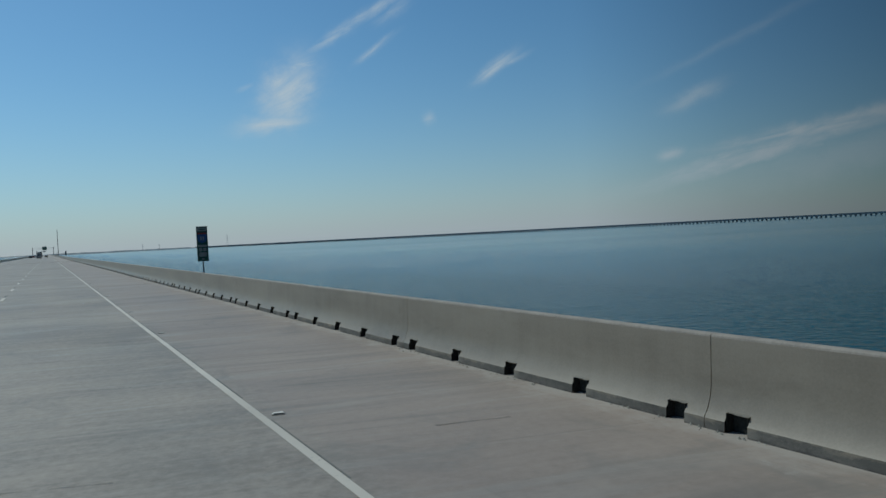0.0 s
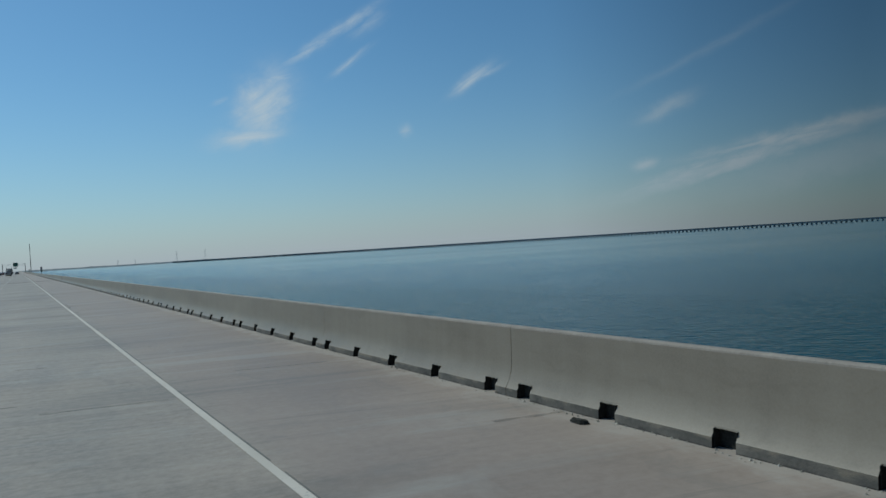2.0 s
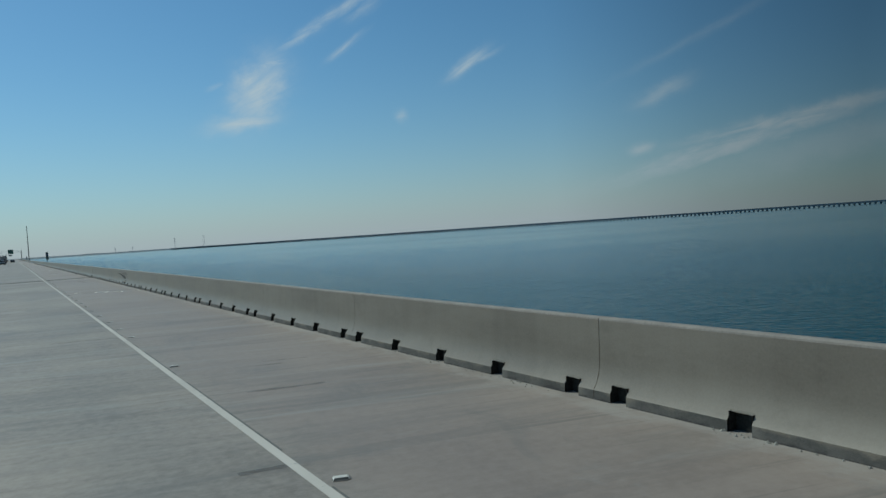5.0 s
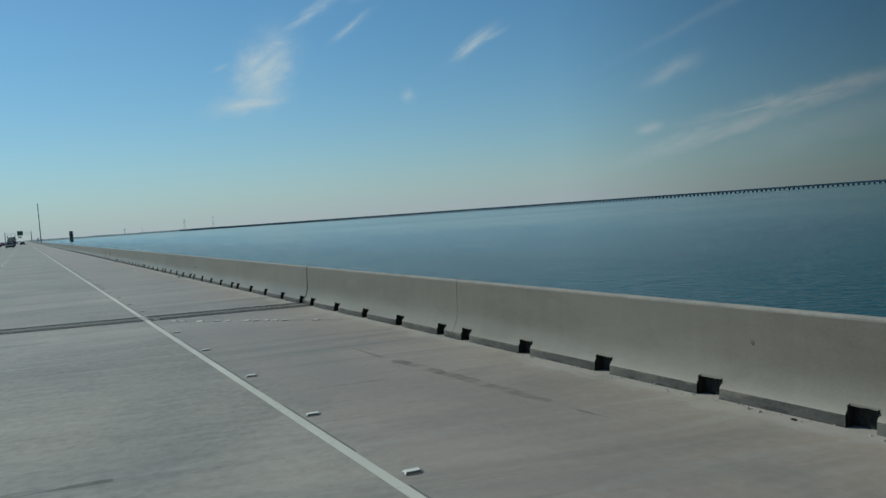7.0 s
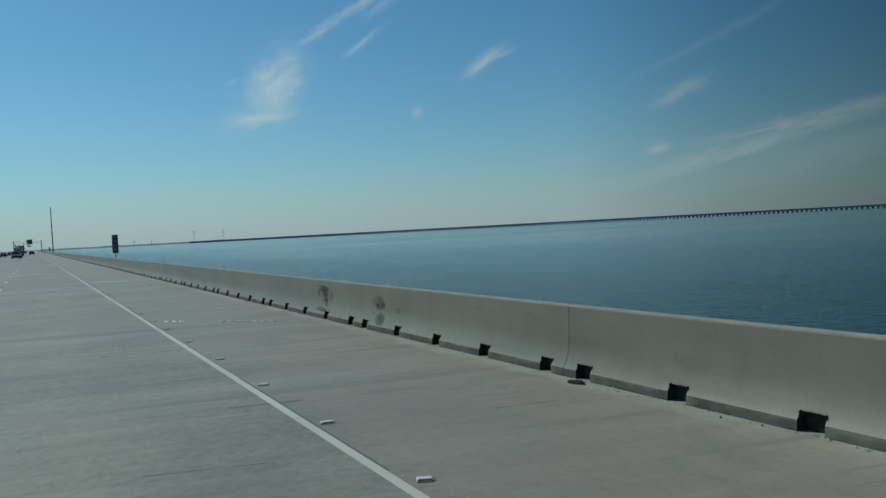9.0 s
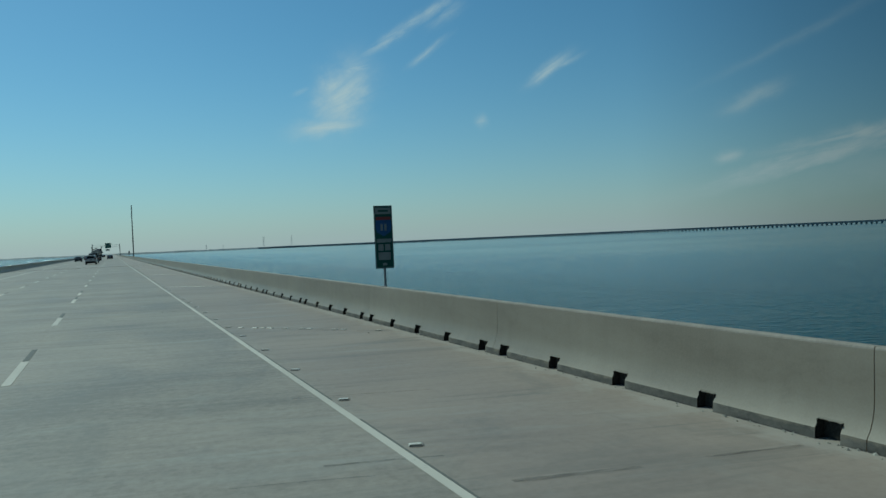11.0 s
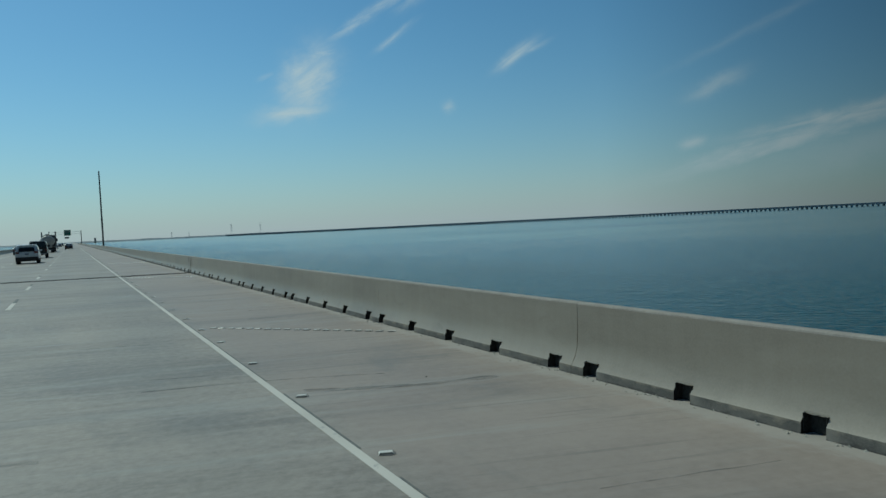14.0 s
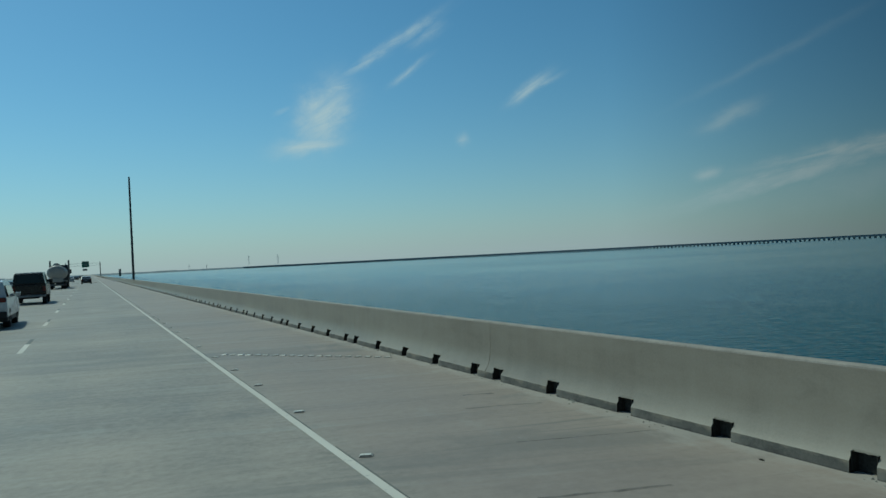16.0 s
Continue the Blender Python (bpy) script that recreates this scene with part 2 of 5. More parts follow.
def sea(k, shade):
    at = place(k)
    long = k.noise(scaled(k, at, 0.10, 0.16, 1), 1.0, 3.0, 0.55, 0.5)
    # wind ripples lie across the wind, longer than they are wide
    wind = k.add("ShaderNodeMapping", {"Vector": at, "Rotation": (0, 0, radians(48))}).outputs[0]
    mid = k.noise(scaled(k, wind, 0.42, 1.35, 1), 1.0, 2.0, 0.5, 0.4)
    crest = k.math("SUBTRACT", 1.0, k.math("ABSOLUTE", k.math("MULTIPLY_ADD", k.noise(scaled(k, wind, 0.30, 1.0, 1), 1.0, 2.0, 0.5, 0.6), 4.0, -2.0)))
    small = k.noise(scaled(k, wind, 0.9, 2.2, 1), 1.0, 2.0, 0.6)
    wide = k.noise(scaled(k, at, 0.0016, 0.006, 1), 1.0, 4.0, 0.6)
    k.put(shade.inputs["Base Color"], k.ramp(wide, [(0.3, (0.012, 0.065, 0.094)), (0.7, (0.018, 0.090, 0.126))]))
    k.put(shade.inputs["Roughness"], k.ramp(wide, [(0.35, 0.11), (0.65, 0.15)]))
    shade.inputs["IOR"].default_value = 1.4
    h = k.math("ADD", k.math("ADD", k.math("MULTIPLY", long, 0.8), k.math("MULTIPLY", mid, 1.15)), k.math("ADD", k.math("MULTIPLY", small, 0.10), k.math("MULTIPLY", crest, 0.30)))
    shade.inputs["Specular IOR Level"].default_value = 0.5
    # ripple bump fades away from the bridge, so far water mirrors brighter sky
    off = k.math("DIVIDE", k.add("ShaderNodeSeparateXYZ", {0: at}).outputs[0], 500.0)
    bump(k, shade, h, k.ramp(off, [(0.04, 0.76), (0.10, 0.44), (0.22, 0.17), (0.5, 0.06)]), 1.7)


def faded_paint(k, shade):
    at = place(k)
    chip = k.noise(at, 9.0, 6.0, 0.7)
    soil = k.noise(scaled(k, at, 1, 0.3, 1), 1.3, 4.0)
    base = k.ramp(soil, [(0.3, (0.52, 0.48, 0.415)), (0.7, (0.67, 0.62, 0.54))])
    k.put(shade.inputs["Base Color"], k.mix(k.ramp(chip, [(0.60, 0.0), (0.70, 0.9)]), base, (0.33, 0.32, 0.30)))
    shade.inputs["Roughness"].default_value = 0.7
    bump(k, shade, chip, 0.2, 0.003)


def rubbed(k, shade):
    """Tyre black rubbed on the wall, gone in places."""
    at = place(k)
    a = k.noise(scaled(k, at, 1, 0.35, 6), 3.0, 6.0, 0.75, 0.3)
    k.put(shade.inputs["Base Color"], k.ramp(a, [(0.38, (0.055, 0.052, 0.048)), (0.68, (0.21, 0.195, 0.17))]))
    shade.inputs["Roughness"].default_value = 0.9
    k.put(shade.inputs["Alpha"], k.ramp(a, [(0.42, 0.72), (0.62, 0.0)]))


def smudged(k, shade):
    """A soft wipe of rubber and soot, thin and streaky in places."""
    at = place(k)
    a = k.noise(scaled(k, at, 1, 3.0, 22), 1.6, 6.0, 0.72, 0.5)
    b = k.noise(scaled(k, at, 1, 1, 1), 9.0, 4.0, 0.65)
    k.put(shade.inputs["Base Color"], k.ramp(a, [(0.38, (0.050, 0.046, 0.042)), (0.65, (0.16, 0.145, 0.125))]))
    shade.inputs["Roughness"].default_value = 0.85
    k.put(shade.inputs["Alpha"], k.math("MULTIPLY", k.ramp(a, [(0.42, 0.9), (0.62, 0.12)]), k.ramp(b, [(0.38, 0.25), (0.55, 1.0)])))


def wiped(k, shade):
    """A smooth grey wipe of rubber, thin in places."""
    at = place(k)
    a = k.noise(scaled(k, at, 1, 1.2, 9), 2.5, 5.0, 0.7, 0.3)
    k.put(shade.inputs["Base Color"], k.ramp(a, [(0.35, (0.095, 0.088, 0.082)), (0.65, (0.17, 0.155, 0.135))]))
    shade.inputs["Roughness"].default_value = 0.8
    k.put(shade.inputs["Alpha"], k.ramp(a, [(0.40, 0.95), (0.68, 0.45)]))


def streaked(k, shade):
    """Old tyre and oil drag on the deck, broken up."""
    at = place(k)
    a = k.noise(scaled(k, at, 2.0, 9.0, 1), 1.0, 6.0, 0.7, 0.3)
    k.put(shade.inputs["Base Color"], k.ramp(a, [(0.35, (0.085, 0.080, 0.072)), (0.65, (0.15, 0.14, 0.125))]))
    shade.inputs["Roughness"].default_value = 0.8
    k.put(shade.inputs["Alpha"], k.ramp(a, [(0.38, 0.40), (0.62, 0.02)]))


# shade of the drain insides given as colour; also real rubber of seals and scraps
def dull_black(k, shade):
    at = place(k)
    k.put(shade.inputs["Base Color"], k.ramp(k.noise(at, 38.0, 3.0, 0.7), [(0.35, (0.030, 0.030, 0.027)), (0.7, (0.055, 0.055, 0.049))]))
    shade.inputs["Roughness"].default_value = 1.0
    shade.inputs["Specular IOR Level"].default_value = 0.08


def stained(k, shade):
    """Damp stain that fades out at its edges."""
    at = place(k)
    a = k.noise(scaled(k, at, 1, 1.6, 1.2), 1.6, 5.0, 0.6)
    k.put(shade.inputs["Base Color"], k.ramp(a, [(0.35, (0.13, 0.12, 0.10)), (0.65, (0.20, 0.18, 0.145))]))
    shade.inputs["Roughness"].default_value = 0.8
    k.put(shade.inputs["Alpha"], k.ramp(a, [(0.36, 0.42), (0.60, 0.0)]))


def shoreline(k, shade):
    at = place(k)
    a = k.noise(at, 0.02, 5.0, 0.65)
    # woodland colour already carries the blue-grey haze of distance
    k.put(shade.inputs["Base Color"], k.ramp(a, [(0.35, (0.115, 0.165, 0.20)), (0.65, (0.16, 0.21, 0.24))]))


M = {
    "deck": material("deck_concrete", build=concrete_deck),
    "wall": material("barrier_concrete", build=concrete_wall),
    "coping": material("bleached_concrete", build=speckled((0.315, 0.280, 0.240), 0.3, 2.5, (0.75, 0.9), 0.3)),
    "reflector": material("dull_reflector", build=speckled((0.07, 0.068, 0.06), 0.3, 10, (0.3, 0.5))),
    "toe": material("stained_concrete", build=toe_dirt),
    # near-black that paints the shade inside drains, grooves and the finger gap
    "iron": material("dark_iron", build=speckled((0.007, 0.007, 0.0065), 0.4, 6, (0.7, 0.9))),
    "screen": material("black_drain_screen", build=dull_black),
    "stain": material("soft_stain", build=stained),
    "steel": material("worn_steel", rough=0.5, metal=0.7, build=speckled((0.16, 0.16, 0.16), 0.35, 5, (0.4, 0.65))),
    "plate": material("joint_mortar", build=speckled((0.20, 0.182, 0.158), 0.3, 2, (0.65, 0.85))),
    "finger": material("finger_steel", build=speckled((0.165, 0.148, 0.128), 0.3, 3, (0.65, 0.85))),
    "tooth": material("rubbed_steel", build=speckled((0.205, 0.186, 0.162), 0.3, 4, (0.6, 0.8))),
    "galvanised": material("galvanised_steel", rough=0.5, metal=0.6, build=speckled((0.32, 0.33, 0.34), 0.2, 2, (0.45, 0.6))),
    "pole": material("weathered_pole", build=speckled((0.13, 0.125, 0.12), 0.25, 1.2, (0.55, 0.75))),
    "rubber": material("black_rubber", build=speckled((0.02, 0.02, 0.02), 0.3, 8, (0.7, 0.9))),
    "contrast": material("black_contrast_paint", build=speckled((0.15, 0.148, 0.138), 0.4, 6, (0.7, 0.9))),
    "girder": material("shaded_concrete", build=speckled((0.24, 0.23, 0.21), 0.25, 0.4, (0.8, 0.9))),
    "paint": material("road_paint", build=faded_paint),
    "gravel": material("loose_grit", build=speckled((0.30, 0.28, 0.24), 0.5, 9, (0.8, 0.95))),
    "marker": material("ceramic_marker", build=speckled((0.70, 0.66, 0.58), 0.22, 12, (0.35, 0.6))),
    "adhesive": material("bitumen_pad", build=speckled((0.13, 0.125, 0.12), 0.3, 10, (0.7, 0.9))),
    "scuff": material("tyre_scuff", build=rubbed),
    "streak": material("deck_drag", build=streaked),
    "wipe": material("rubber_wipe", build=wiped),
    "smudge": material("rubber_smudge", build=smudged),
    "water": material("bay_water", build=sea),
    "shore": material("far_land", build=shoreline),
    # concrete with the blue-grey haze of distance put into its colour
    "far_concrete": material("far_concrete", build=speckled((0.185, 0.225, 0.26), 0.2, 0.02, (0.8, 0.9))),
    "green": material("sign_green", build=speckled((0.014, 0.088, 0.064), 0.2, 5, (0.4, 0.55))),
    "guide": material("guide_sign_green", build=speckled((0.03, 0.19, 0.125), 0.15, 1, (0.4, 0.55))),
    # steel paled in its base colour to stand for distance haze
    "far_steel": material("pale_far_steel", build=speckled((0.58, 0.58, 0.57), 0.1, 0.2, (0.6, 0.8))),
    "blue": material("sign_blue", build=speckled((0.045, 0.115, 0.31), 0.25, 5, (0.4, 0.55))),
    "red": material("sign_red", build=speckled((0.27, 0.05, 0.045), 0.25, 5, (0.4, 0.55))),
    "white": material("sign_white", build=speckled((0.32, 0.33, 0.32), 0.2, 6, (0.4, 0.55))),
    "car_white": material("white_car_paint", build=speckled((0.74, 0.75, 0.75), 0.06, 3, (0.18, 0.3), 0.02)),
    "car_black": material("black_car_paint", build=speckled((0.012, 0.012, 0.013), 0.3, 3, (0.2, 0.35), 0.02)),
    "car_dark": material("dark_grey_car_paint", build=speckled((0.045, 0.05, 0.055), 0.25, 3, (0.2, 0.35), 0.02)),
    "car_red": material("dull_red_car_paint", build=speckled((0.16, 0.03, 0.028), 0.25, 3, (0.2, 0.35), 0.02)),
    "car_silver": material("silver_car_paint", metal=0.4, build=speckled((0.45, 0.46, 0.47), 0.12, 3, (0.25, 0.35), 0.02)),
    "trim": material("black_plastic", build=speckled((0.025, 0.025, 0.026), 0.3, 10, (0.5, 0.7))),
    "chrome": material("chrome", rough=0.18, metal=1.0, colour=(0.62, 0.63, 0.64)),
    "tank": material("dull_tank", metal=0.15, build=speckled((0.56, 0.53, 0.48), 0.2, 1.5, (0.5, 0.7), 0.04)),
    "lamp_red": material("tail_lamp_lens", colour=(0.12, 0.008, 0.008), rough=0.25),
    "glass": material("tinted_glass", colour=(0.012, 0.014, 0.016), rough=0.06),
}

# ---- mesh helpers ----
def part(name, bm, mat, parent=None, label="", smooth=False):
    me = bpy.data.meshes.new(name)
    bmesh.ops.recalc_face_normals(bm, faces=bm.faces)
    bm.to_mesh(me)
    bm.free()
    for m in (mat if isinstance(mat, (list, tuple)) else [mat]):
        me.materials.append(M[m])
    if smooth:
        for f in me.polygons:
            f.use_smooth = True
    ob = new(name, me)
    if parent:
        ob.parent = parent
    if label:
        ob["label"] = label
    return ob


def thing(name, label, category, m=None, group="", kind=""):
    ob = new(name)
    ob.empty_display_size = 0.2
    if m is not None:
        ob.matrix_basis = m
    return tagged(ob, label, category, group, kind)


def box(bm, x0, x1, y0, y1, z0, z1, bevel=0.0, seg=2):
    vs = [bm.verts.new((x, y, z)) for x in (x0, x1) for y in (y0, y1) for z in (z0, z1)]
    fs = [bm.faces.new([vs[i] for i in q]) for q in ((0, 1, 3, 2), (4, 6, 7, 5), (0, 4, 5, 1), (2, 3, 7, 6), (0, 2, 6, 4), (1, 5, 7, 3))]
    if bevel:
        es = list({e for f in fs for e in f.edges})
        bmesh.ops.bevel(bm, geom=es, offset=bevel, segments=seg, affect="EDGES", profile=0.6)
    return bm


def boxed(*args, **kw):
    return box(bmesh.new(), *args, **kw)


def rod(bm, a, b, r0, r1=None, n=10):
    """A tapered round bar from a to b."""
    a, b, r1 = Vector(a), Vector(b), r0 if r1 is None else r1
    q = (b - a).to_track_quat("Z", "Y")
    rings = []
    for p, r in ((a, r0), (b, r1)):
        rings.append([bm.verts.new(p + q @ Vector((r * math.cos(2 * math.pi * i / n), r * math.sin(2 * math.pi * i / n), 0))) for i in range(n)])
    for i in range(n):
        j = (i + 1) % n
        bm.faces.new((rings[0][i], rings[0][j], rings[1][j], rings[1][i]))
    bm.faces.new(rings[0][::-1])
    bm.faces.new(rings[1])
    return bm


def sweep(profile, stations, closed=True):
    """Profile points (x, z) carried along y stations, closed at the ends."""
    bm = bmesh.new()
    rows = [[bm.verts.new((x, y, z)) for x, z in profile] for y in stations]
    n = len(profile)
    for a, b in zip(rows, rows[1:]):
        for i in range(n if closed else n - 1):
            j = (i + 1) % n
            bm.faces.new((a[i], a[j], b[j], b[i]))
    if closed:
        bm.faces.new(rows[0])
        bm.faces.new(rows[-1][::-1])
    return bm

# ---- the bridge ----
EDGE = 1.930          # x of the right edge line
FALL = 0.0          # the deck's fall to the right
FAR_END = 4500.0


def deck_z(x):
    return -FALL * (x - EDGE)


def build_deck():
    xs = (-13.2, 5.40)
    top = [(xs[0], deck_z(xs[0])), (xs[1], deck_z(xs[1])), (xs[1], deck_z(xs[1]) - 0.3), (xs[0], deck_z(xs[0]) - 0.3)]
    ys = [-80 + i * 20 for i in range(40)] + [720 + i * 180 for i in range(22)]
    ob = part("road", sweep(top, ys), "deck")
    tagged(ob, "grey tined concrete bridge deck with worn wheel tracks", "road", kind="structure")
    bm = bmesh.new()
    for x in (-10.5, -6.5, -2.5, 1.5, 4.3):
        box(bm, x - 0.3, x + 0.3, -80, FAR_END, -2.0, deck_z(x) - 0.3)
    tagged(part("bridge_girder", bm, "girder"), "concrete girders under the bridge deck", "girder", kind="structure")
    for i in range(14):
        y = -60 + i * 45.72
        bm = bmesh.new()
        box(bm, -12, 4.9, y - 0.8, y + 0.8, -3.4, -2.0, 0.05)
        for x in (-9.5, -3.5, 2.5):
            rod(bm, (x, y, -14), (x, y, -3.4), 0.6, n=14)
        tagged(part("bridge_pier", bm, "girder"), "concrete pier bent standing in the water", "pier", kind="structure")


def ground_point(x, y, up=0.0):
    return (x, y, deck_z(x) + up)


def strip(bm, x, y0, y1, wide, up=0.004, slant=0.0):
    a, b = x - wide / 2, x + wide / 2
    top = [bm.verts.new((px, py, deck_z(px) + up)) for px, py in ((a, y0), (b, y0 + slant), (b, y1 + slant), (a, y1))]
    low = [bm.verts.new(v.co - Vector((0, 0, up + 0.002))) for v in top]
    bm.faces.new(top)
    for i in range(4):
        bm.faces.new((top[i], low[i], low[(i + 1) % 4], top[(i + 1) % 4]))


# where each lane dash begins: its spacing is taken up anew past each deck joint
DASHES = [254.6 + 9.5 * i for i in range(-35, 4)] + [298.2 + 9.5 * i for i in range(-1, 8)] + [399.0 + 10.4 * i for i in range(-2, 40)]


def build_lines():
    bm = bmesh.new()
    stops = [-80] + [m * STEP + JOINTS[m] + 1.04 for m in (29, 59, 89)] + [FAR_END]
    for a, b in zip(stops, stops[1:]):
        n = 12
        for i in range(n):
            strip(bm, EDGE, a + (b - a) * i / n + (0.52 if i == 0 else 0), a + (b - a) * (i + 1) / n - (0.52 if i == n - 1 else 0), 0.082)
    tagged(part("edge_line", bm, "paint"), "worn white painted edge line along the shoulder", "road marking", kind="structure")
    rnd = random.Random(17)
    bm = bmesh.new()
    y = -60.0
    while y < 700:
        length = rnd.uniform(0.6, 5.0)
        strip(bm, EDGE + 0.058, y, y + length, rnd.uniform(0.008, 0.02), 0.003)
        y += length + rnd.uniform(0.1, 1.6)
    tagged(part("deck_seam", bm, "contrast"), "thin dark broken seam along the edge line", "seam", kind="structure")
    for x, shift in ((-1.66, 0.0), (-5.25, 3.7)):
        line = thing("lane_line", "broken white lane line on the concrete deck", "road marking", kind="structure")
        first = {}
        for kind, mat, a, b in (("dash", "paint", 0.0, 2.55), ("contrast_dash", "contrast", 2.6, 4.3)):
            bm = bmesh.new()
            strip(bm, x, a, b, 0.125 if kind == "dash" else 0.095)
            first[kind] = part(kind, bm, mat, line)
            first[kind].location.y = DASHES[0] + shift
            for y in DASHES[1:72]:
                ob = new(kind, first[kind].data)
                ob.parent = line
                ob.location.y = y + shift
        bm = bmesh.new()
        for i in range(110):
            y = DASHES[71] + shift + 10.4 * (i + 1)
            strip(bm, x, y, y + 2.55, 0.125)
        tagged(part("far_dash", bm, "paint", line), kind="stuff")
    bm = bmesh.new()
    strip(bm, -9.1, -80, FAR_END, 0.14)
    tagged(part("edge_line", bm, "paint"), "yellowed white edge line on the far side of the deck", "road marking", kind="structure")


HOLE = (0.0, 0.168)
# face of the parapet from the toe up and over, x and z
FRONT = [(4.985, -0.02), (4.992, 0.092), (5.042, HOLE[1]), (5.070, 0.24), (5.086, 0.30), (5.095, 0.37), (5.100, 0.45), (5.113, 0.775), (5.118, 0.790), (5.132, 0.80),
         (5.20, 0.80), (5.22, 0.775), (5.42, -0.42), (5.2, -0.42)]


JOINTS = {-1: 0.165, 29: 0.165, 59: 0.215, 89: 0.215}   # panel before which a deck joint lies, and how far past its end


def holes(rnd=None):
    s = STEP / 4.5
    j = (lambda w: rnd.uniform(-w, w)) if rnd else (lambda w: 0.0)
    return [(s * (0.25 + i) - 0.113 + j(0.012), s * (0.25 + i) + 0.113 + j(0.012)) for i in range(5)]


def panel_mesh(spans, y0=0.004, y1=STEP - 0.004):
    bm = bmesh.new()
    cuts = [y0] + [max(c, y0 + 0.006) for h in spans for c in h] + [y1]
    rows = [[bm.verts.new((x, y, z)) for x, z in FRONT] for y in cuts]
    deep = [(bm.verts.new((5.27, y, HOLE[0] - 0.02)), bm.verts.new((5.27, y, HOLE[1]))) for y in cuts]
    n = len(FRONT)
    for i, (a, b) in enumerate(zip(rows, rows[1:])):
        opened = i % 2 == 1
        for j in range(n):
            q = (j + 1) % n
            if opened and j in (0, 1):
                continue
            f = bm.faces.new((a[j], a[q], b[q], b[j]))
            # top faces take a paler concrete than the wall face
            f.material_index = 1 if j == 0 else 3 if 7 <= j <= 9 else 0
            f.smooth = 1 <= j <= 6
        if opened:
            (c, d), (e, g) = deep[i], deep[i + 1]
            # inner faces of the opening are coloured near-black for its shade
            for q in ((a[2], d, g, b[2]), (c, d, g, e), (a[0], a[1], a[2], d, c), (b[0], b[1], b[2], g, e)):
                bm.faces.new(q).material_index = 2
    bm.faces.new(rows[0])
    bm.faces.new(rows[-1])
    for e in bm.edges:
        e.smooth = all(f.smooth for f in e.link_faces)
    lone = [v for v in bm.verts if not v.link_faces]
    bmesh.ops.delete(bm, geom=lone, context="VERTS")
    return bm


def liner_mesh(a, b, rnd):
    """Open-fronted box whose black stands for a drain's inner shade, its lip broken and uneven; the deck runs into it.
    """
    bm = bmesh.new()
    t = 0.004
    a, b, z0, z1 = a + t, b - t, HOLE[0] + 0.004, HOLE[1] - t
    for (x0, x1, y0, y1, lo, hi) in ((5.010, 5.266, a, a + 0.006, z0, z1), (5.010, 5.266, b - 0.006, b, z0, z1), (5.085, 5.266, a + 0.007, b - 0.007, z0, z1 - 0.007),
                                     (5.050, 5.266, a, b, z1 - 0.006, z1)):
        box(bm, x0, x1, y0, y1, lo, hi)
    # ragged mortar hanging from the lip
    n = 7
    rows = []
    for i in range(n + 1):
        y = a + (b - a) * i / n
        drop = rnd.uniform(0.002, 0.009) if 0 < i < n else 0.006
        rows.append([bm.verts.new((x, y, z)) for x, z in ((5.040, z1 + 0.001), (5.040 - 0.3 * drop, z1 - drop), (5.052, z1 - drop), (5.052, z1 + 0.001))])
    for p, q in zip(rows, rows[1:]):
        for i in range(4):
            bm.faces.new((p[i], p[(i + 1) % 4], q[(i + 1) % 4], q[i])).material_index = 1
    bm.faces.new(rows[0]).material_index = 1
    bm.faces.new(rows[-1]).material_index = 1
    return bm


def build_parapet():
    wall = thing("barrier_wall", "long grey concrete parapet with drain openings along its foot", "barrier", kind="structure")
    rnd = random.Random(77)

    def panel(spans, m, **ends):
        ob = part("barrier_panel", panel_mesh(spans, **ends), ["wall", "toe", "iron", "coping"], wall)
        ob.location.y = m * STEP
        for a, b in spans:
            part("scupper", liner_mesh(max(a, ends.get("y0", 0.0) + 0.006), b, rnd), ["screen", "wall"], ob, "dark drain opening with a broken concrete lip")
        return ob
    pattern = [panel(holes(rnd), m) for m in range(-8, -3)]
    for m in range(-3, 97):
        if m in JOINTS or m + 1 in JOINTS:
            panel(holes(rnd), m, y0=JOINTS.get(m, -0.014) + 0.020, y1=STEP + JOINTS.get(m + 1, 0.014) - 0.020)
            continue
        src = pattern[rnd.randrange(len(pattern))]
        ob = new("barrier_panel", src.data)
        ob.parent = wall
        ob.location.y = m * STEP
        for l in src.children:
            kid = new("scupper", l.data)
            kid.parent = ob
            kid["label"] = l["label"]
    ys = [97 * STEP + i * (FAR_END - 97 * STEP) / 40 for i in range(41)]
    tagged(part("far_panel", sweep(FRONT, ys), "wall", wall), kind="stuff")
    # distant openings are shallow blocks with the hole's shade as their colour
    bm = bmesh.new()
    for m in range(97, 190):
        for a, b in holes():
            box(bm, 4.98, 5.05, m * STEP + a, m * STEP + b, HOLE[0], HOLE[1])
    tagged(part("far_scupper", bm, "iron", wall), kind="stuff")
    left = [(-12.75 - (x - 5.015), z) for x, z in FRONT]
    tagged(part("barrier_wall_far", sweep(left, [-80 + i * (FAR_END + 80) / 60 for i in range(61)]), "wall"),
           "grey concrete parapet on the far side of the deck", "barrier", kind="structure")


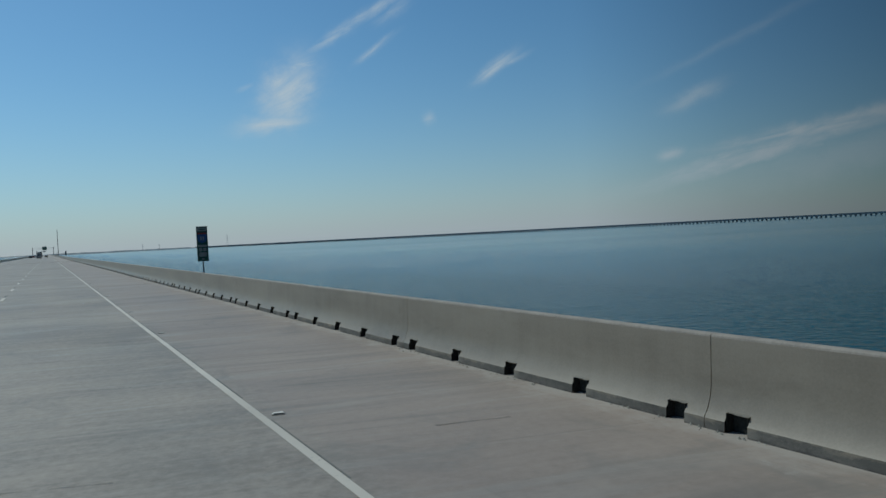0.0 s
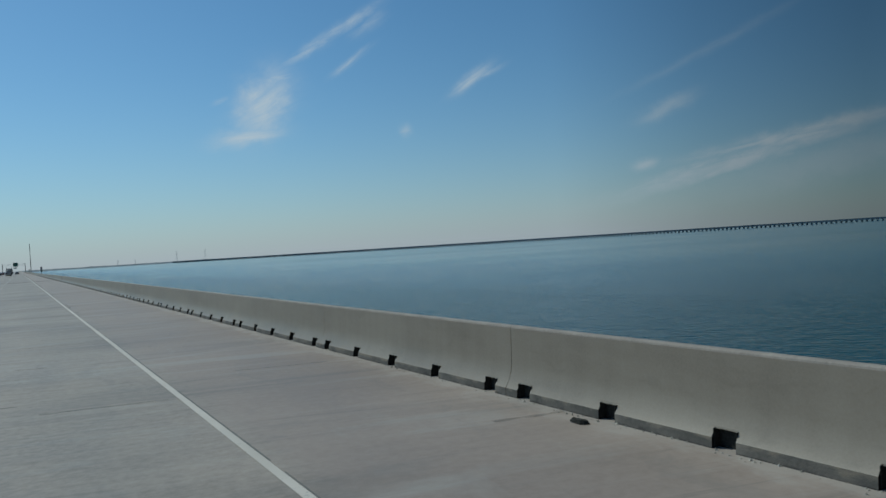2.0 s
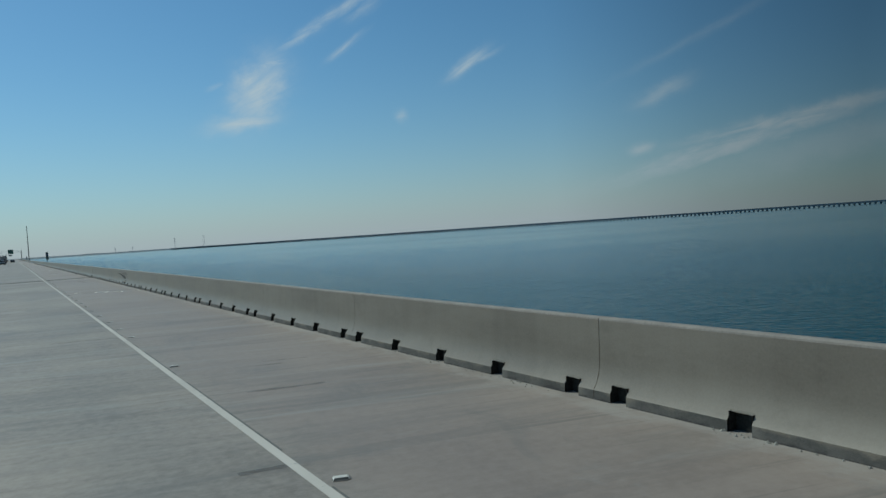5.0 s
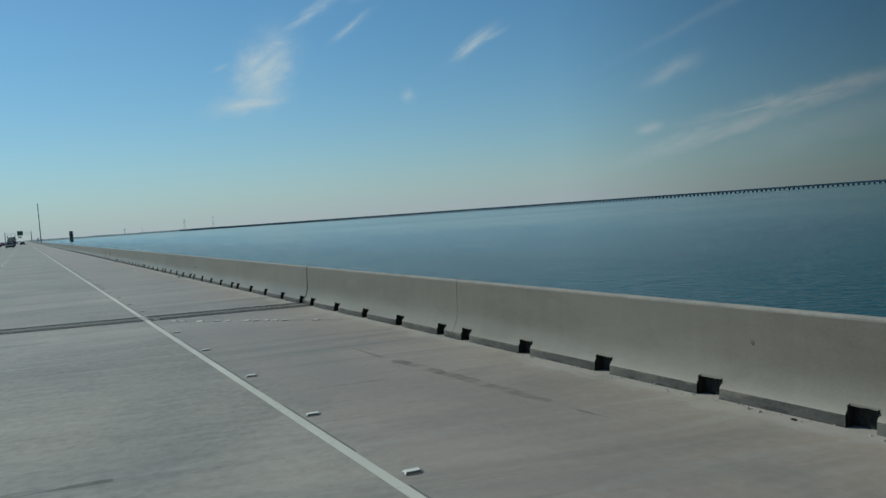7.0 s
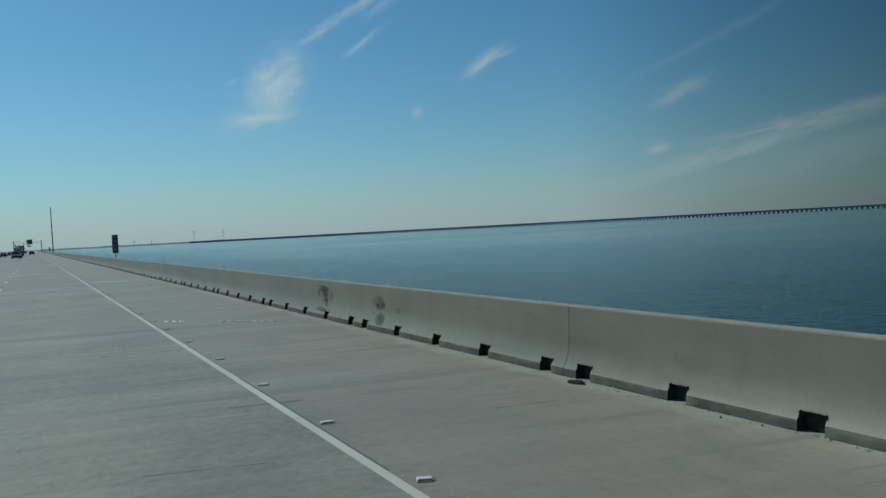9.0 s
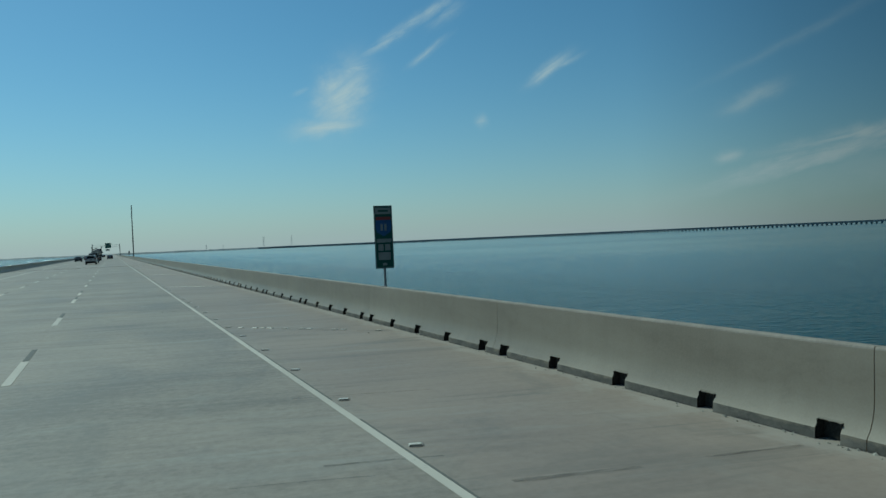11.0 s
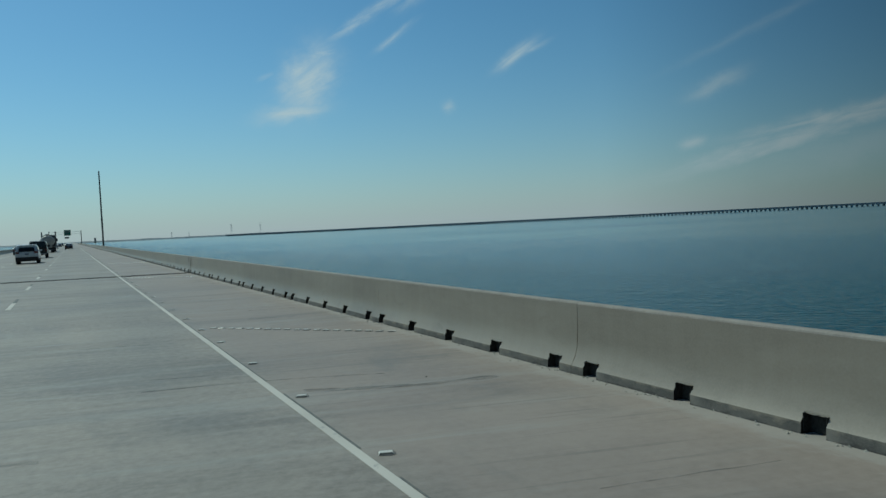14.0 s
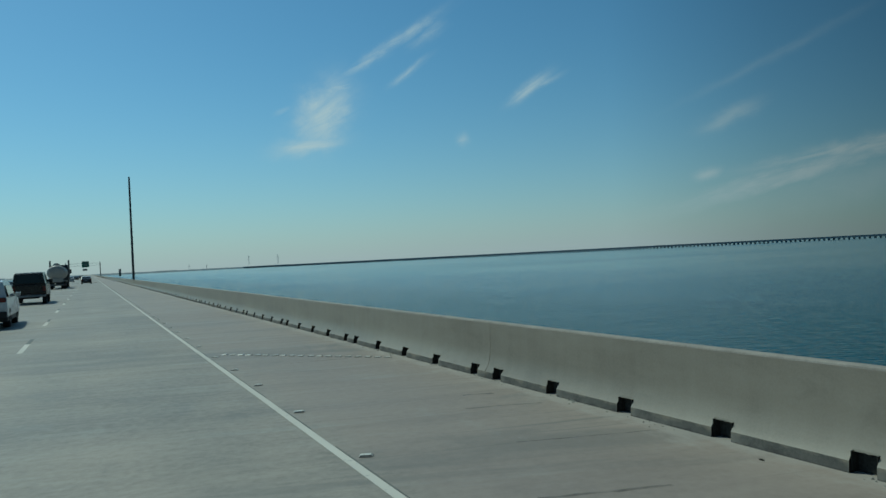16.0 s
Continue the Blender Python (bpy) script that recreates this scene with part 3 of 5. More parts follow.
def build_joint(m):
    """Steel finger joint across the deck, slanting, with a seal up the parapet."""
    y = m * STEP + JOINTS[m]
    ob = thing("expansion_joint", "dark steel finger joint across the deck with a rubber seal up the parapet", "expansion joint", group="deck joints", kind="structure")
    slant = -0.34
    rnd = random.Random(m + 40)

    def band(name, mat, near, far, up, rag, label=""):
        """One long plate between two offsets along the road, with uneven edges."""
        bm = bmesh.new()
        rows = []
        n = 90
        for i in range(n + 1):
            x = -13.0 + 18.0 * i / n
            c = y + slant * (x - 5.0)
            p, q = c + near + rnd.uniform(-rag, rag), c + far + rnd.uniform(-rag, rag)
            rows.append([bm.verts.new(v) for v in ((x, p, up), (x, q, up), (x, q, up - 0.02), (x, p, up - 0.02))])
        for a, b in zip(rows, rows[1:]):
            for i in range(4):
                bm.faces.new((a[i], a[(i + 1) % 4], b[(i + 1) % 4], b[i]))
        bm.faces.new(rows[0])
        bm.faces.new(rows[-1])
        part(name, bm, mat, ob, label)
    band("header", "plate", -0.46, 0.47, 0.004, 0.022, "dark stained mortar header beside the joint")
    band("finger_plate", "finger", -0.44, 0.0, 0.007, 0.006, "worn grey steel finger plate")
    band("finger_plate", "finger", 0.004, 0.45, 0.007, 0.006, "worn grey steel finger plate")
    band("finger_row", "tooth", -0.105, 0.108, 0.0085, 0.004, "row of polished steel fingers")
    for off in (-0.42, -0.36, -0.30, -0.24, -0.18, 0.19, 0.25, 0.31, 0.37, 0.43):
        band("groove", "iron", off - 0.004, off + 0.004, 0.0095, 0.0015)
    # the open gap winds between the fingers, wider at their tips
    bm = bmesh.new()
    pitch, swing = 0.105, 0.085
    pts = []
    for i in range(171):
        x = -13.0 + i * pitch
        for f, w in ((0.0, -1.0), (0.16, -0.86), (0.34, 0.86), (0.50, 1.0), (0.66, 0.86), (0.84, -0.86)):
            if x + f * pitch < 4.98:
                pts.append((x + f * pitch, y + slant * (x + f * pitch - 5.0) + w * swing, 0.016 if abs(w) > 0.9 else 0.007))
    rows = []
    for i, (px, py, half) in enumerate(pts):
        qx, qy, _ = pts[min(i + 1, len(pts) - 1)]
        rx, ry, _ = pts[max(i - 1, 0)]
        d = Vector((qx - rx, qy - ry)).normalized() * half
        rows.append((bm.verts.new((px - d.y, py + d.x, 0.0105)), bm.verts.new((px + d.y, py - d.x, 0.0105))))
    for a, b in zip(rows, rows[1:]):
        bm.faces.new((a[0], a[1], b[1], b[0]))
    part("finger_gap", bm, "iron", ob, "dark winding gap between the steel fingers")
    # white line paint left on the fingers
    for off in (-0.48, -0.41, -0.34, -0.25, -0.16, -0.06, 0.05, 0.14, 0.24, 0.33, 0.42, 0.49):
        bm = bmesh.new()
        c = y + slant * (EDGE - 5.0) + off
        w = rnd.uniform(0.035, 0.055)
        q = [bm.verts.new(v) for v in ((EDGE - w, c - 0.030, 0.0115), (EDGE + w + 0.02, c - 0.042, 0.0115), (EDGE + w, c + 0.018, 0.0115), (EDGE - w - 0.02, c + 0.030, 0.0115))]
        low = [bm.verts.new(v.co - Vector((0, 0, 0.004))) for v in q]
        bm.faces.new(q)
        for i in range(4):
            bm.faces.new((q[i], low[i], low[(i + 1) % 4], q[(i + 1) % 4]))
        part("line_paint", bm, "paint", ob, "patch of white line paint on the steel fingers")
    for off, wide, mat, out in ((-0.018, 0.030, "screen", 0.003), (0.013, 0.010, "coping", 0.007)):
        bm = bmesh.new()
        rows = []
        for (x, z) in FRONT[0:13]:
            nx, nz = (-out, 0) if z < 0.77 else (0, out)
            if x > 5.3:
                nx = out
            rows.append([bm.verts.new((x + nx, y + off, z + nz)), bm.verts.new((x + nx, y + off + wide, z + nz)),
                         bm.verts.new((x - nx, y + off + wide, z - nz)), bm.verts.new((x - nx, y + off, z - nz))])
        for a, b in zip(rows, rows[1:]):
            for i in range(4):
                bm.faces.new((a[i], a[(i + 1) % 4], b[(i + 1) % 4], b[i]))
        part("seal", bm, mat, ob)


def marker_parts():
    bm = bmesh.new()
    vs = [(-0.075, -0.055, 0.0), (0.075, -0.055, 0.0), (0.075, 0.055, 0.0), (-0.075, 0.055, 0.0)]
    low = [bm.verts.new(v) for v in vs]
    top = [bm.verts.new((x * 0.78, y * 0.55, 0.019)) for x, y, z in vs]
    bm.faces.new(top)
    for i in range(4):
        bm.faces.new((low[i], low[(i + 1) % 4], top[(i + 1) % 4], top[i]))
    rnd = random.Random(31)
    n = 11
    rim = [(2 * math.pi * i / n, rnd.uniform(0.9, 1.15)) for i in range(n)]
    bm.faces.new([bm.verts.new((0.006 + 0.094 * r * math.cos(a), -0.004 + 0.066 * r * math.sin(a), 0.003)) for a, r in rim]).material_index = 2
    block = part("road_stud", bm, ["marker", "reflector", "adhesive"])
    # the two long sides are darker than the top and the ends
    block.data.polygons[1].material_index = block.data.polygons[3].material_index = 1
    bm = bmesh.new()
    inner, outer = [[bm.verts.new((r * rnd.uniform(0.92, 1.08) * math.cos(2 * math.pi * i / 16), r * math.sin(2 * math.pi * i / 16), 0.003)) for i in range(16)] for r in (0.056, 0.071)]
    for i in range(16):
        j = (i + 1) % 16
        bm.faces.new((inner[i], inner[j], outer[j], outer[i]))
    return block, part("bitumen_patch", bm, "adhesive")


def build_markers():
    rnd = random.Random(4)
    block, pad = marker_parts()
    pad.data.transform(Matrix.Diagonal((1.25, 0.5, 1, 1)))
    block.data.transform(Matrix.Diagonal((0.83, 0.92, 0.8, 1)))
    used = {block: False, pad: False}

    rest = {block: bmesh.new(), pad: bmesh.new()}

    def lay(src, x, y, label, group, turn=0.0):
        if not 172 < y < 392:
            grown = len(rest[src].verts)
            rest[src].from_mesh(src.data)
            rest[src].verts.ensure_lookup_table()
            m = pose(x, y, deck_z(x) + 0.002, 0, 0, math.degrees(turn))
            for v in rest[src].verts[grown:]:
                v.co = m @ v.co
            return
        if not used[src]:
            used[src], ob = True, src
        else:
            ob = new(src.name.split(".")[0], src.data)
        ob.location, ob.rotation_euler.z = (x, y, deck_z(x) + 0.002), turn
        tagged(ob, label, "road stud" if src is block else "patch", group)
    stud, bare = "pale ceramic stud glued to the concrete shoulder", "thin dark ring of bitumen where a stud was lost"
    # five studs, then a shorter gap, again and again
    spots = [305.25 + 11.23 * g + off for g in range(-27, 15) for off in (0.0, 2.37, 4.74, 7.10, 9.05)]
    for y in spots:
        x = 2.105 + rnd.uniform(-0.012, 0.012)
        if y < 132 and rnd.random() < 0.8:
            continue
        lay(block, x, y, "small pale stud beside the white edge line", "edge studs", rnd.uniform(-0.45, -0.2))
    rows = [20.0, 42.4, 64.9, 87.3, 109.8, 132.2, 154.4, 176.9, 201.6, 224.05, 246.9, 269.1, 291.28, 314.2, 336.87, 358.95, 384.15, 406.6, 429.0, 451.6]
    kept = {201.6: (0, 1, 7, 8, 9, 10, 15), 224.05: (0, 1, 2, 7, 8, 9, 10, 11, 12, 13), 176.9: (0, 1, 3, 5, 6, 8, 9, 10, 11, 12, 15),
            246.9: (0, 1, 2, 3, 4, 5, 6, 7, 8, 9, 10, 15)}
    for y in rows:
        for i in range(19):
            x = 2.32 + i * 0.1335 + rnd.uniform(-0.008, 0.008)
            there = i in kept[y] if y in kept else rnd.random() < (0.12 if y > 400 else 1.0 if y > 370 else 0.97 if y > 280 else 0.6 if y > 140 else 0.0)
            if there:
                lay(block, x, y - 1.25 * (x - 2.29), stud, "rumble studs", rnd.uniform(-0.75, -0.5))
            elif y < 400 and rnd.random() < (0.45 if y > 140 else 0.04):
                lay(pad, x, y - 1.25 * (x - 2.29), bare, "stud pads", -0.6)
    for x, y in ((3.93, 200.81), (3.9, 239.5), (4.38, 42.6)):
        lay(block, x, y, "loose pale stud lying on the shoulder", "loose studs", 0.7)
    tagged(part("road_studs", rest[block], ["marker", "reflector", "adhesive"]), "rows of pale ceramic studs farther along the shoulder", "road studs", kind="stuff")
    tagged(part("bitumen_patches", rest[pad], "adhesive"), "thin dark bitumen rings of lost studs along the shoulder", "patches", kind="stuff")


def build_scuffs():
    """Tyre marks on the parapet face: runs of thin rubbed streaks."""
    rnd = random.Random(9)

    def face_x(z):
        for (x0, z0), (x1, z1) in zip(FRONT[1:8], FRONT[2:9]):
            if z <= z1:
                return x0 + (x1 - x0) * (z - z0) / (z1 - z0)
        return FRONT[8][0]

    def smear(bm, line, widths):
        """One rubbed stroke along points (y, z) of the face, with a width at each point."""
        prev = None
        steps = 8
        for k in range(len(line) - 1):
            (y0, z0), (y1, z1) = line[k], line[k + 1]
            for i in range(steps + (k == len(line) - 2)):
                f = i / steps
                y, z = y0 + (y1 - y0) * f, z0 + (z1 - z0) * f + rnd.uniform(-0.003, 0.003)
                w = (widths[k] + (widths[k + 1] - widths[k]) * f) * rnd.uniform(0.85, 1.15)
                row = [bm.verts.new((face_x(z + s * w / 2) - 0.004, y, z + s * w / 2)) for s in (-1, 0, 1)]
                if prev:
                    for j in (0, 1):
                        bm.faces.new((prev[j], prev[j + 1], row[j + 1], row[j]))
                prev = row

    bm = bmesh.new()
    smear(bm, [(161.44, 0.58), (160.14, 0.55), (159.43, 0.48), (158.63, 0.42), (158.2, 0.39), (157.98, 0.375)], [0.012, 0.05, 0.10, 0.175, 0.13, 0.02])
    tagged(part("tyre_smear", bm, "wipe"), "grey teardrop of tyre rubber wiped on the parapet", "scuff", kind="stuff")
    bm = bmesh.new()
    smear(bm, [(161.44, 0.585), (160.14, 0.565), (159.43, 0.52), (158.8, 0.47)], [0.008, 0.028, 0.03, 0.008])
    smear(bm, [(160.99, 0.70), (159.93, 0.68), (158.47, 0.58), (157.99, 0.50), (157.55, 0.46), (157.17, 0.46)], [0.008, 0.014, 0.018, 0.022, 0.014, 0.008])
    smear(bm, [(160.03, 0.65), (159.24, 0.61), (158.33, 0.51), (157.93, 0.43)], [0.008, 0.022, 0.026, 0.01])
    smear(bm, [(159.56, 0.765), (158.6, 0.71), (157.91, 0.62), (157.19, 0.55)], [0.008, 0.016, 0.03, 0.014])
    smear(bm, [(158.32, 0.65), (157.9, 0.595), (157.65, 0.57), (157.19, 0.55)], [0.01, 0.09, 0.07, 0.015])
    smear(bm, [(159.2, 0.70), (158.5, 0.63), (158.0, 0.57)], [0.006, 0.014, 0.008])
    smear(bm, [(158.09, 0.23), (157.88, 0.285), (157.73, 0.26)], [0.01, 0.025, 0.01])
    tagged(part("tyre_scuff", bm, "scuff"), "thin black tyre streaks swept along the parapet", "scuff", kind="stuff")
    bm = bmesh.new()
    smear(bm, [(158.0, 0.12), (157.85, 0.145), (157.73, 0.16), (157.62, 0.13)], [0.01, 0.06, 0.12, 0.05])
    tagged(part("chipped_patch", bm, "wipe"), "grey chipped patch at the foot of the parapet", "patch", kind="stuff")
    # soot and rubber round a drain
    bm = bmesh.new()
    smear(bm, [(221.76, 0.61), (221.58, 0.585), (221.38, 0.57), (221.18, 0.60)], [0.02, 0.10, 0.15, 0.03])
    smear(bm, [(221.58, 0.50), (221.41, 0.49), (221.24, 0.49)], [0.03, 0.12, 0.04])
    smear(bm, [(221.46, 0.40), (221.34, 0.39), (221.22, 0.38)], [0.02, 0.12, 0.03])
    smear(bm, [(221.38, 0.31), (221.30, 0.30), (221.24, 0.29)], [0.02, 0.10, 0.03])
    smear(bm, [(221.91, 0.185), (221.66, 0.17), (221.41, 0.165), (221.26, 0.17)], [0.01, 0.045, 0.06, 0.02])
    smear(bm, [(218.76, 0.45), (218.70, 0.445), (218.64, 0.44)], [0.04, 0.11, 0.05])
    smear(bm, [(218.56, 0.45), (218.48, 0.45), (218.41, 0.45)], [0.04, 0.13, 0.06])
    tagged(part("soot_stain", bm, "smudge"), "sooty smudges rubbed on the parapet face", "stain", kind="stuff")
    bm = bmesh.new()
    smear(bm, [(221.86, 0.52), (221.56, 0.48), (221.16, 0.47), (220.96, 0.5)], [0.08, 0.34, 0.34, 0.08])
    smear(bm, [(218.92, 0.50), (218.75, 0.49), (218.55, 0.49), (218.38, 0.49)], [0.06, 0.24, 0.24, 0.06])
    smear(bm, [(218.80, 0.20), (218.6, 0.22), (218.38, 0.20)], [0.05, 0.22, 0.16])
    smear(bm, [(217.98, 0.40), (217.90, 0.40), (217.80, 0.40)], [0.04, 0.14, 0.05])
    smear(bm, [(218.22, 0.11), (218.08, 0.12), (217.95, 0.11)], [0.03, 0.10, 0.04])
    tagged(part("grime_stain", bm, "stain"), "faint grey grime round the soot on the parapet", "stain", kind="stuff")
    bm = bmesh.new()
    for i in range(26):
        z = rnd.uniform(0.46, 0.67)
        y, long = 221.38 + rnd.gauss(0, 0.10) + (0.08 if z > 0.6 else 0.0), rnd.uniform(0.14, 0.42) * (1.3 if z > 0.6 else 0.7)
        smear(bm, [(y + long / 2, z + 0.008), (y, z), (y - long / 2, z - 0.012)], [0.004, rnd.uniform(0.008, 0.02), 0.004])
    for i in range(7):
        z = 0.15 + 0.012 * i
        y = 221.91 - rnd.uniform(0, 0.35)
        smear(bm, [(y, z + 0.01), (y - 0.2, z), (y - rnd.uniform(0.3, 0.5), z - 0.004)], [0.004, rnd.uniform(0.006, 0.014), 0.004])
    for i in range(6):
        y, z = 218.74 - 0.05 * i, 0.27 - 0.03 * i
        smear(bm, [(y + 0.05, z + 0.02), (y - 0.08, z), (y - 0.2, z + 0.01)], [0.003, rnd.uniform(0.005, 0.01), 0.003])
    smear(bm, [(218.99, 0.35), (218.90, 0.315), (218.82, 0.285)], [0.006, 0.022, 0.012])
    smear(bm, [(221.94, 0.775), (221.82, 0.768), (221.68, 0.772)], [0.004, 0.012, 0.004])
    tagged(part("tyre_scuff", bm, "scuff"), "short black scuffs amid the soot on the parapet", "scuff", kind="stuff")
    bm = bmesh.new()
    smear(bm, [(221.30, 0.20), (221.25, 0.215), (221.21, 0.20), (221.17, 0.175)], [0.01, 0.05, 0.06, 0.01])
    smear(bm, [(221.06, 0.185), (221.02, 0.19), (220.98, 0.175)], [0.01, 0.025, 0.01])
    tagged(part("chipped_patch", bm, "coping"), "pale fresh chips at the lip of a drain opening", "patch", kind="stuff")
    bm = bmesh.new()
    smear(bm, [(189.05, 0.462), (188.85, 0.463), (188.60, 0.455), (188.48, 0.42)], [0.006, 0.012, 0.012, 0.006])
    smear(bm, [(189.12, 0.402), (189.0, 0.404), (188.75, 0.405), (188.60, 0.410), (188.48, 0.42)], [0.006, 0.016, 0.012, 0.020, 0.008])
    smear(bm, [(188.72, 0.43), (188.60, 0.435), (188.52, 0.425)], [0.004, 0.02, 0.01])
    smear(bm, [(188.885, 0.645), (188.86, 0.64), (188.84, 0.63)], [0.02, 0.055, 0.02])
    smear(bm, [(165.91, 0.51), (165.89, 0.51), (165.87, 0.50)], [0.02, 0.06, 0.02])
    tagged(part("tyre_scuff", bm, "scuff"), "two short dark scratches on the parapet", "scuff", kind="stuff")
    bm = bmesh.new()
    for y0, y1 in ((292.95, 292.64), (292.24, 291.80), (291.26, 290.98), (290.88, 290.60)):
        smear(bm, [(y0, 0.478), ((y0 + y1) / 2, 0.482), (y1, 0.476)], [0.002, 0.005, 0.002])
    smear(bm, [(290.64, 0.66), (290.61, 0.665), (290.57, 0.65)], [0.02, 0.05, 0.02])
    tagged(part("hairline_crack", bm, "scuff"), "fine dark hairline cracks along the parapet face", "crack", kind="stuff")
    for joint in (59,):
        bm = bmesh.new()
        for off, wide in ((0.62, 0.30), (0.34, 0.16), (-0.46, 0.34), (-0.30, 0.14)):
            y = joint * STEP + JOINTS[joint] + off
            for z, tall, f in ((0.66, 0.20, 1.0), (0.50, 0.20, 0.9), (0.37, 0.16, 0.7)):
                smear(bm, [(y + wide * f / 2, z), (y, z), (y - wide * f / 2, z)], [tall * 0.7, tall, tall * 0.7])
        tagged(part("damp_stain", bm, "stain"), "soft dark damp stains on the parapet beside the joint", "stain", kind="stuff")


def build_debris():
    rnd = random.Random(2)
    for x, y, s in ((4.85, 212.98, 0.14), (4.84, 190.6, 0.12), (4.31, 315.1, 0.04), (4.57, 350.4, 0.04), (4.52, 222.3, 0.03), (4.78, 53.3, 0.17), (4.75, 372.9, 0.05), (4.9, 165.4, 0.05),
                    (3.2, 306.0, 0.025), (3.6, 330.1, 0.03), (3.9, 291.8, 0.05), (4.3, 266.0, 0.04), (3.4, 246.2, 0.025), (3.0, 184.2, 0.03), (4.1, 233.4, 0.04)):
        bm = bmesh.new()
        n = 9
        s *= 0.6 if s < 0.06 else 0.85
        ring = [(s * (0.55 + 0.5 * rnd.random()) * math.cos(2 * math.pi * i / n) * 0.7, s * (0.55 + 0.5 * rnd.random()) * math.sin(2 * math.pi * i / n) * 1.3) for i in range(n)]
        low = [bm.verts.new((px, py, 0.0)) for px, py in ring]
        top = [bm.verts.new((px * 0.8, py * 0.8, s * 0.12 + rnd.random() * s * 0.15)) for px, py in ring]
        bm.faces.new(top)
        bm.faces.new(low)
        for i in range(n):
            bm.faces.new((low[i], low[(i + 1) % n], top[(i + 1) % n], top[i]))
        ob = part("tyre_scrap", bm, "rubber" if s > 0.15 else "screen")
        ob.location = ground_point(x, y, 0.003)
        tagged(ob, "small black scrap of tyre on the shoulder", "debris", "tyre scraps")


def build_streaks():
    """Dark tyre and oil drags lying across the deck, parallel to its skewed finish."""
    rnd = random.Random(33)
    bm = bmesh.new()

    def drag(line, wide):
        prev = None
        for (x0, y0), (x1, y1) in zip(line, line[1:]):
            n = max(3, int(abs(x1 - x0) / 0.12))
            for i in range(n):
                f = i / n
                w = wide * rnd.uniform(0.55, 1.3)
                x, y = x0 + (x1 - x0) * f, y0 + (y1 - y0) * f + rnd.uniform(-0.006, 0.006)
                row = [bm.verts.new((x, y - w / 2, 0.003)), bm.verts.new((x, y + w / 2, 0.003))]
                if prev:
                    bm.faces.new((prev[0], row[0], row[1], prev[1]))
                prev = row
    for line, wide in (([(-1.49, 301.24), (0.33, 300.65), (1.80, 300.10), (4.4, 299.3)], 0.07), ([(2.22, 330.33), (2.77, 330.02), (3.46, 329.74), (4.4, 329.58)], 0.16),
                       ([(0.63, 331.51), (1.55, 331.32), (2.55, 330.97), (3.41, 330.57)], 0.08), ([(2.6, 364.87), (3.08, 364.67), (3.81, 364.4)], 0.03),
                       ([(2.0, 362.49), (3.09, 362.07), (4.11, 361.84)], 0.03), ([(2.63, 354.61), (3.21, 354.4), (3.91, 354.24)], 0.03),
                       ([(1.92, 351.08), (2.71, 350.89), (3.06, 350.7)], 0.035), ([(2.15, 190.32), (2.68, 190.04)], 0.035), ([(2.53, 189.16), (3.09, 189.04), (3.92, 188.8)], 0.05),
                       ([(-0.36, 191.5), (0.41, 191.12), (1.7, 190.9)], 0.035), ([(-0.34, 191.03), (0.18, 190.73), (1.72, 190.16)], 0.035),
                       ([(2.77, 303.69), (3.28, 303.64), (3.79, 303.54)], 0.05), ([(2.4, 319.4), (3.23, 319.17), (4.07, 318.86)], 0.06), ([(0.42, 212.67), (1.49, 212.32)], 0.04)):
        drag(line, wide)
    for i in range(240):
        x, y, long = rnd.uniform(-1.2, 4.3), rnd.uniform(-5, 440), rnd.uniform(0.35, 1.7)
        a = rnd.uniform(-0.36, -0.20)
        drag([(x, y), (x + long / 2, y + a * long / 2 + rnd.uniform(-0.02, 0.02)), (x + long, y + a * long)], rnd.choice((0.018, 0.03, 0.05, 0.09)))
    tagged(part("tyre_drag", bm, "streak"), "faint dark tyre and oil drags across the deck", "stains", kind="stuff")
    # a long stain wandering along the shoulder
    bm = bmesh.new()
    prev = None
    for i in range(40):
        y, w = 171.2 - i * 0.125, 0.16 * math.sin(math.pi * (i + 0.5) / 40) * rnd.uniform(0.6, 1.2)
        x = 3.70 + 0.06 * max(0.0, 170.5 - y) + rnd.uniform(-0.02, 0.02)
        row = [bm.verts.new((x - w / 2, y, 0.003)), bm.verts.new((x + w / 2, y, 0.003))]
        if prev:
            bm.faces.new((prev[0], row[0], row[1], prev[1]))
        prev = row
    tagged(part("oil_stain", bm, "stain"), "faint grey stain wandering along the shoulder", "stain", kind="stuff")


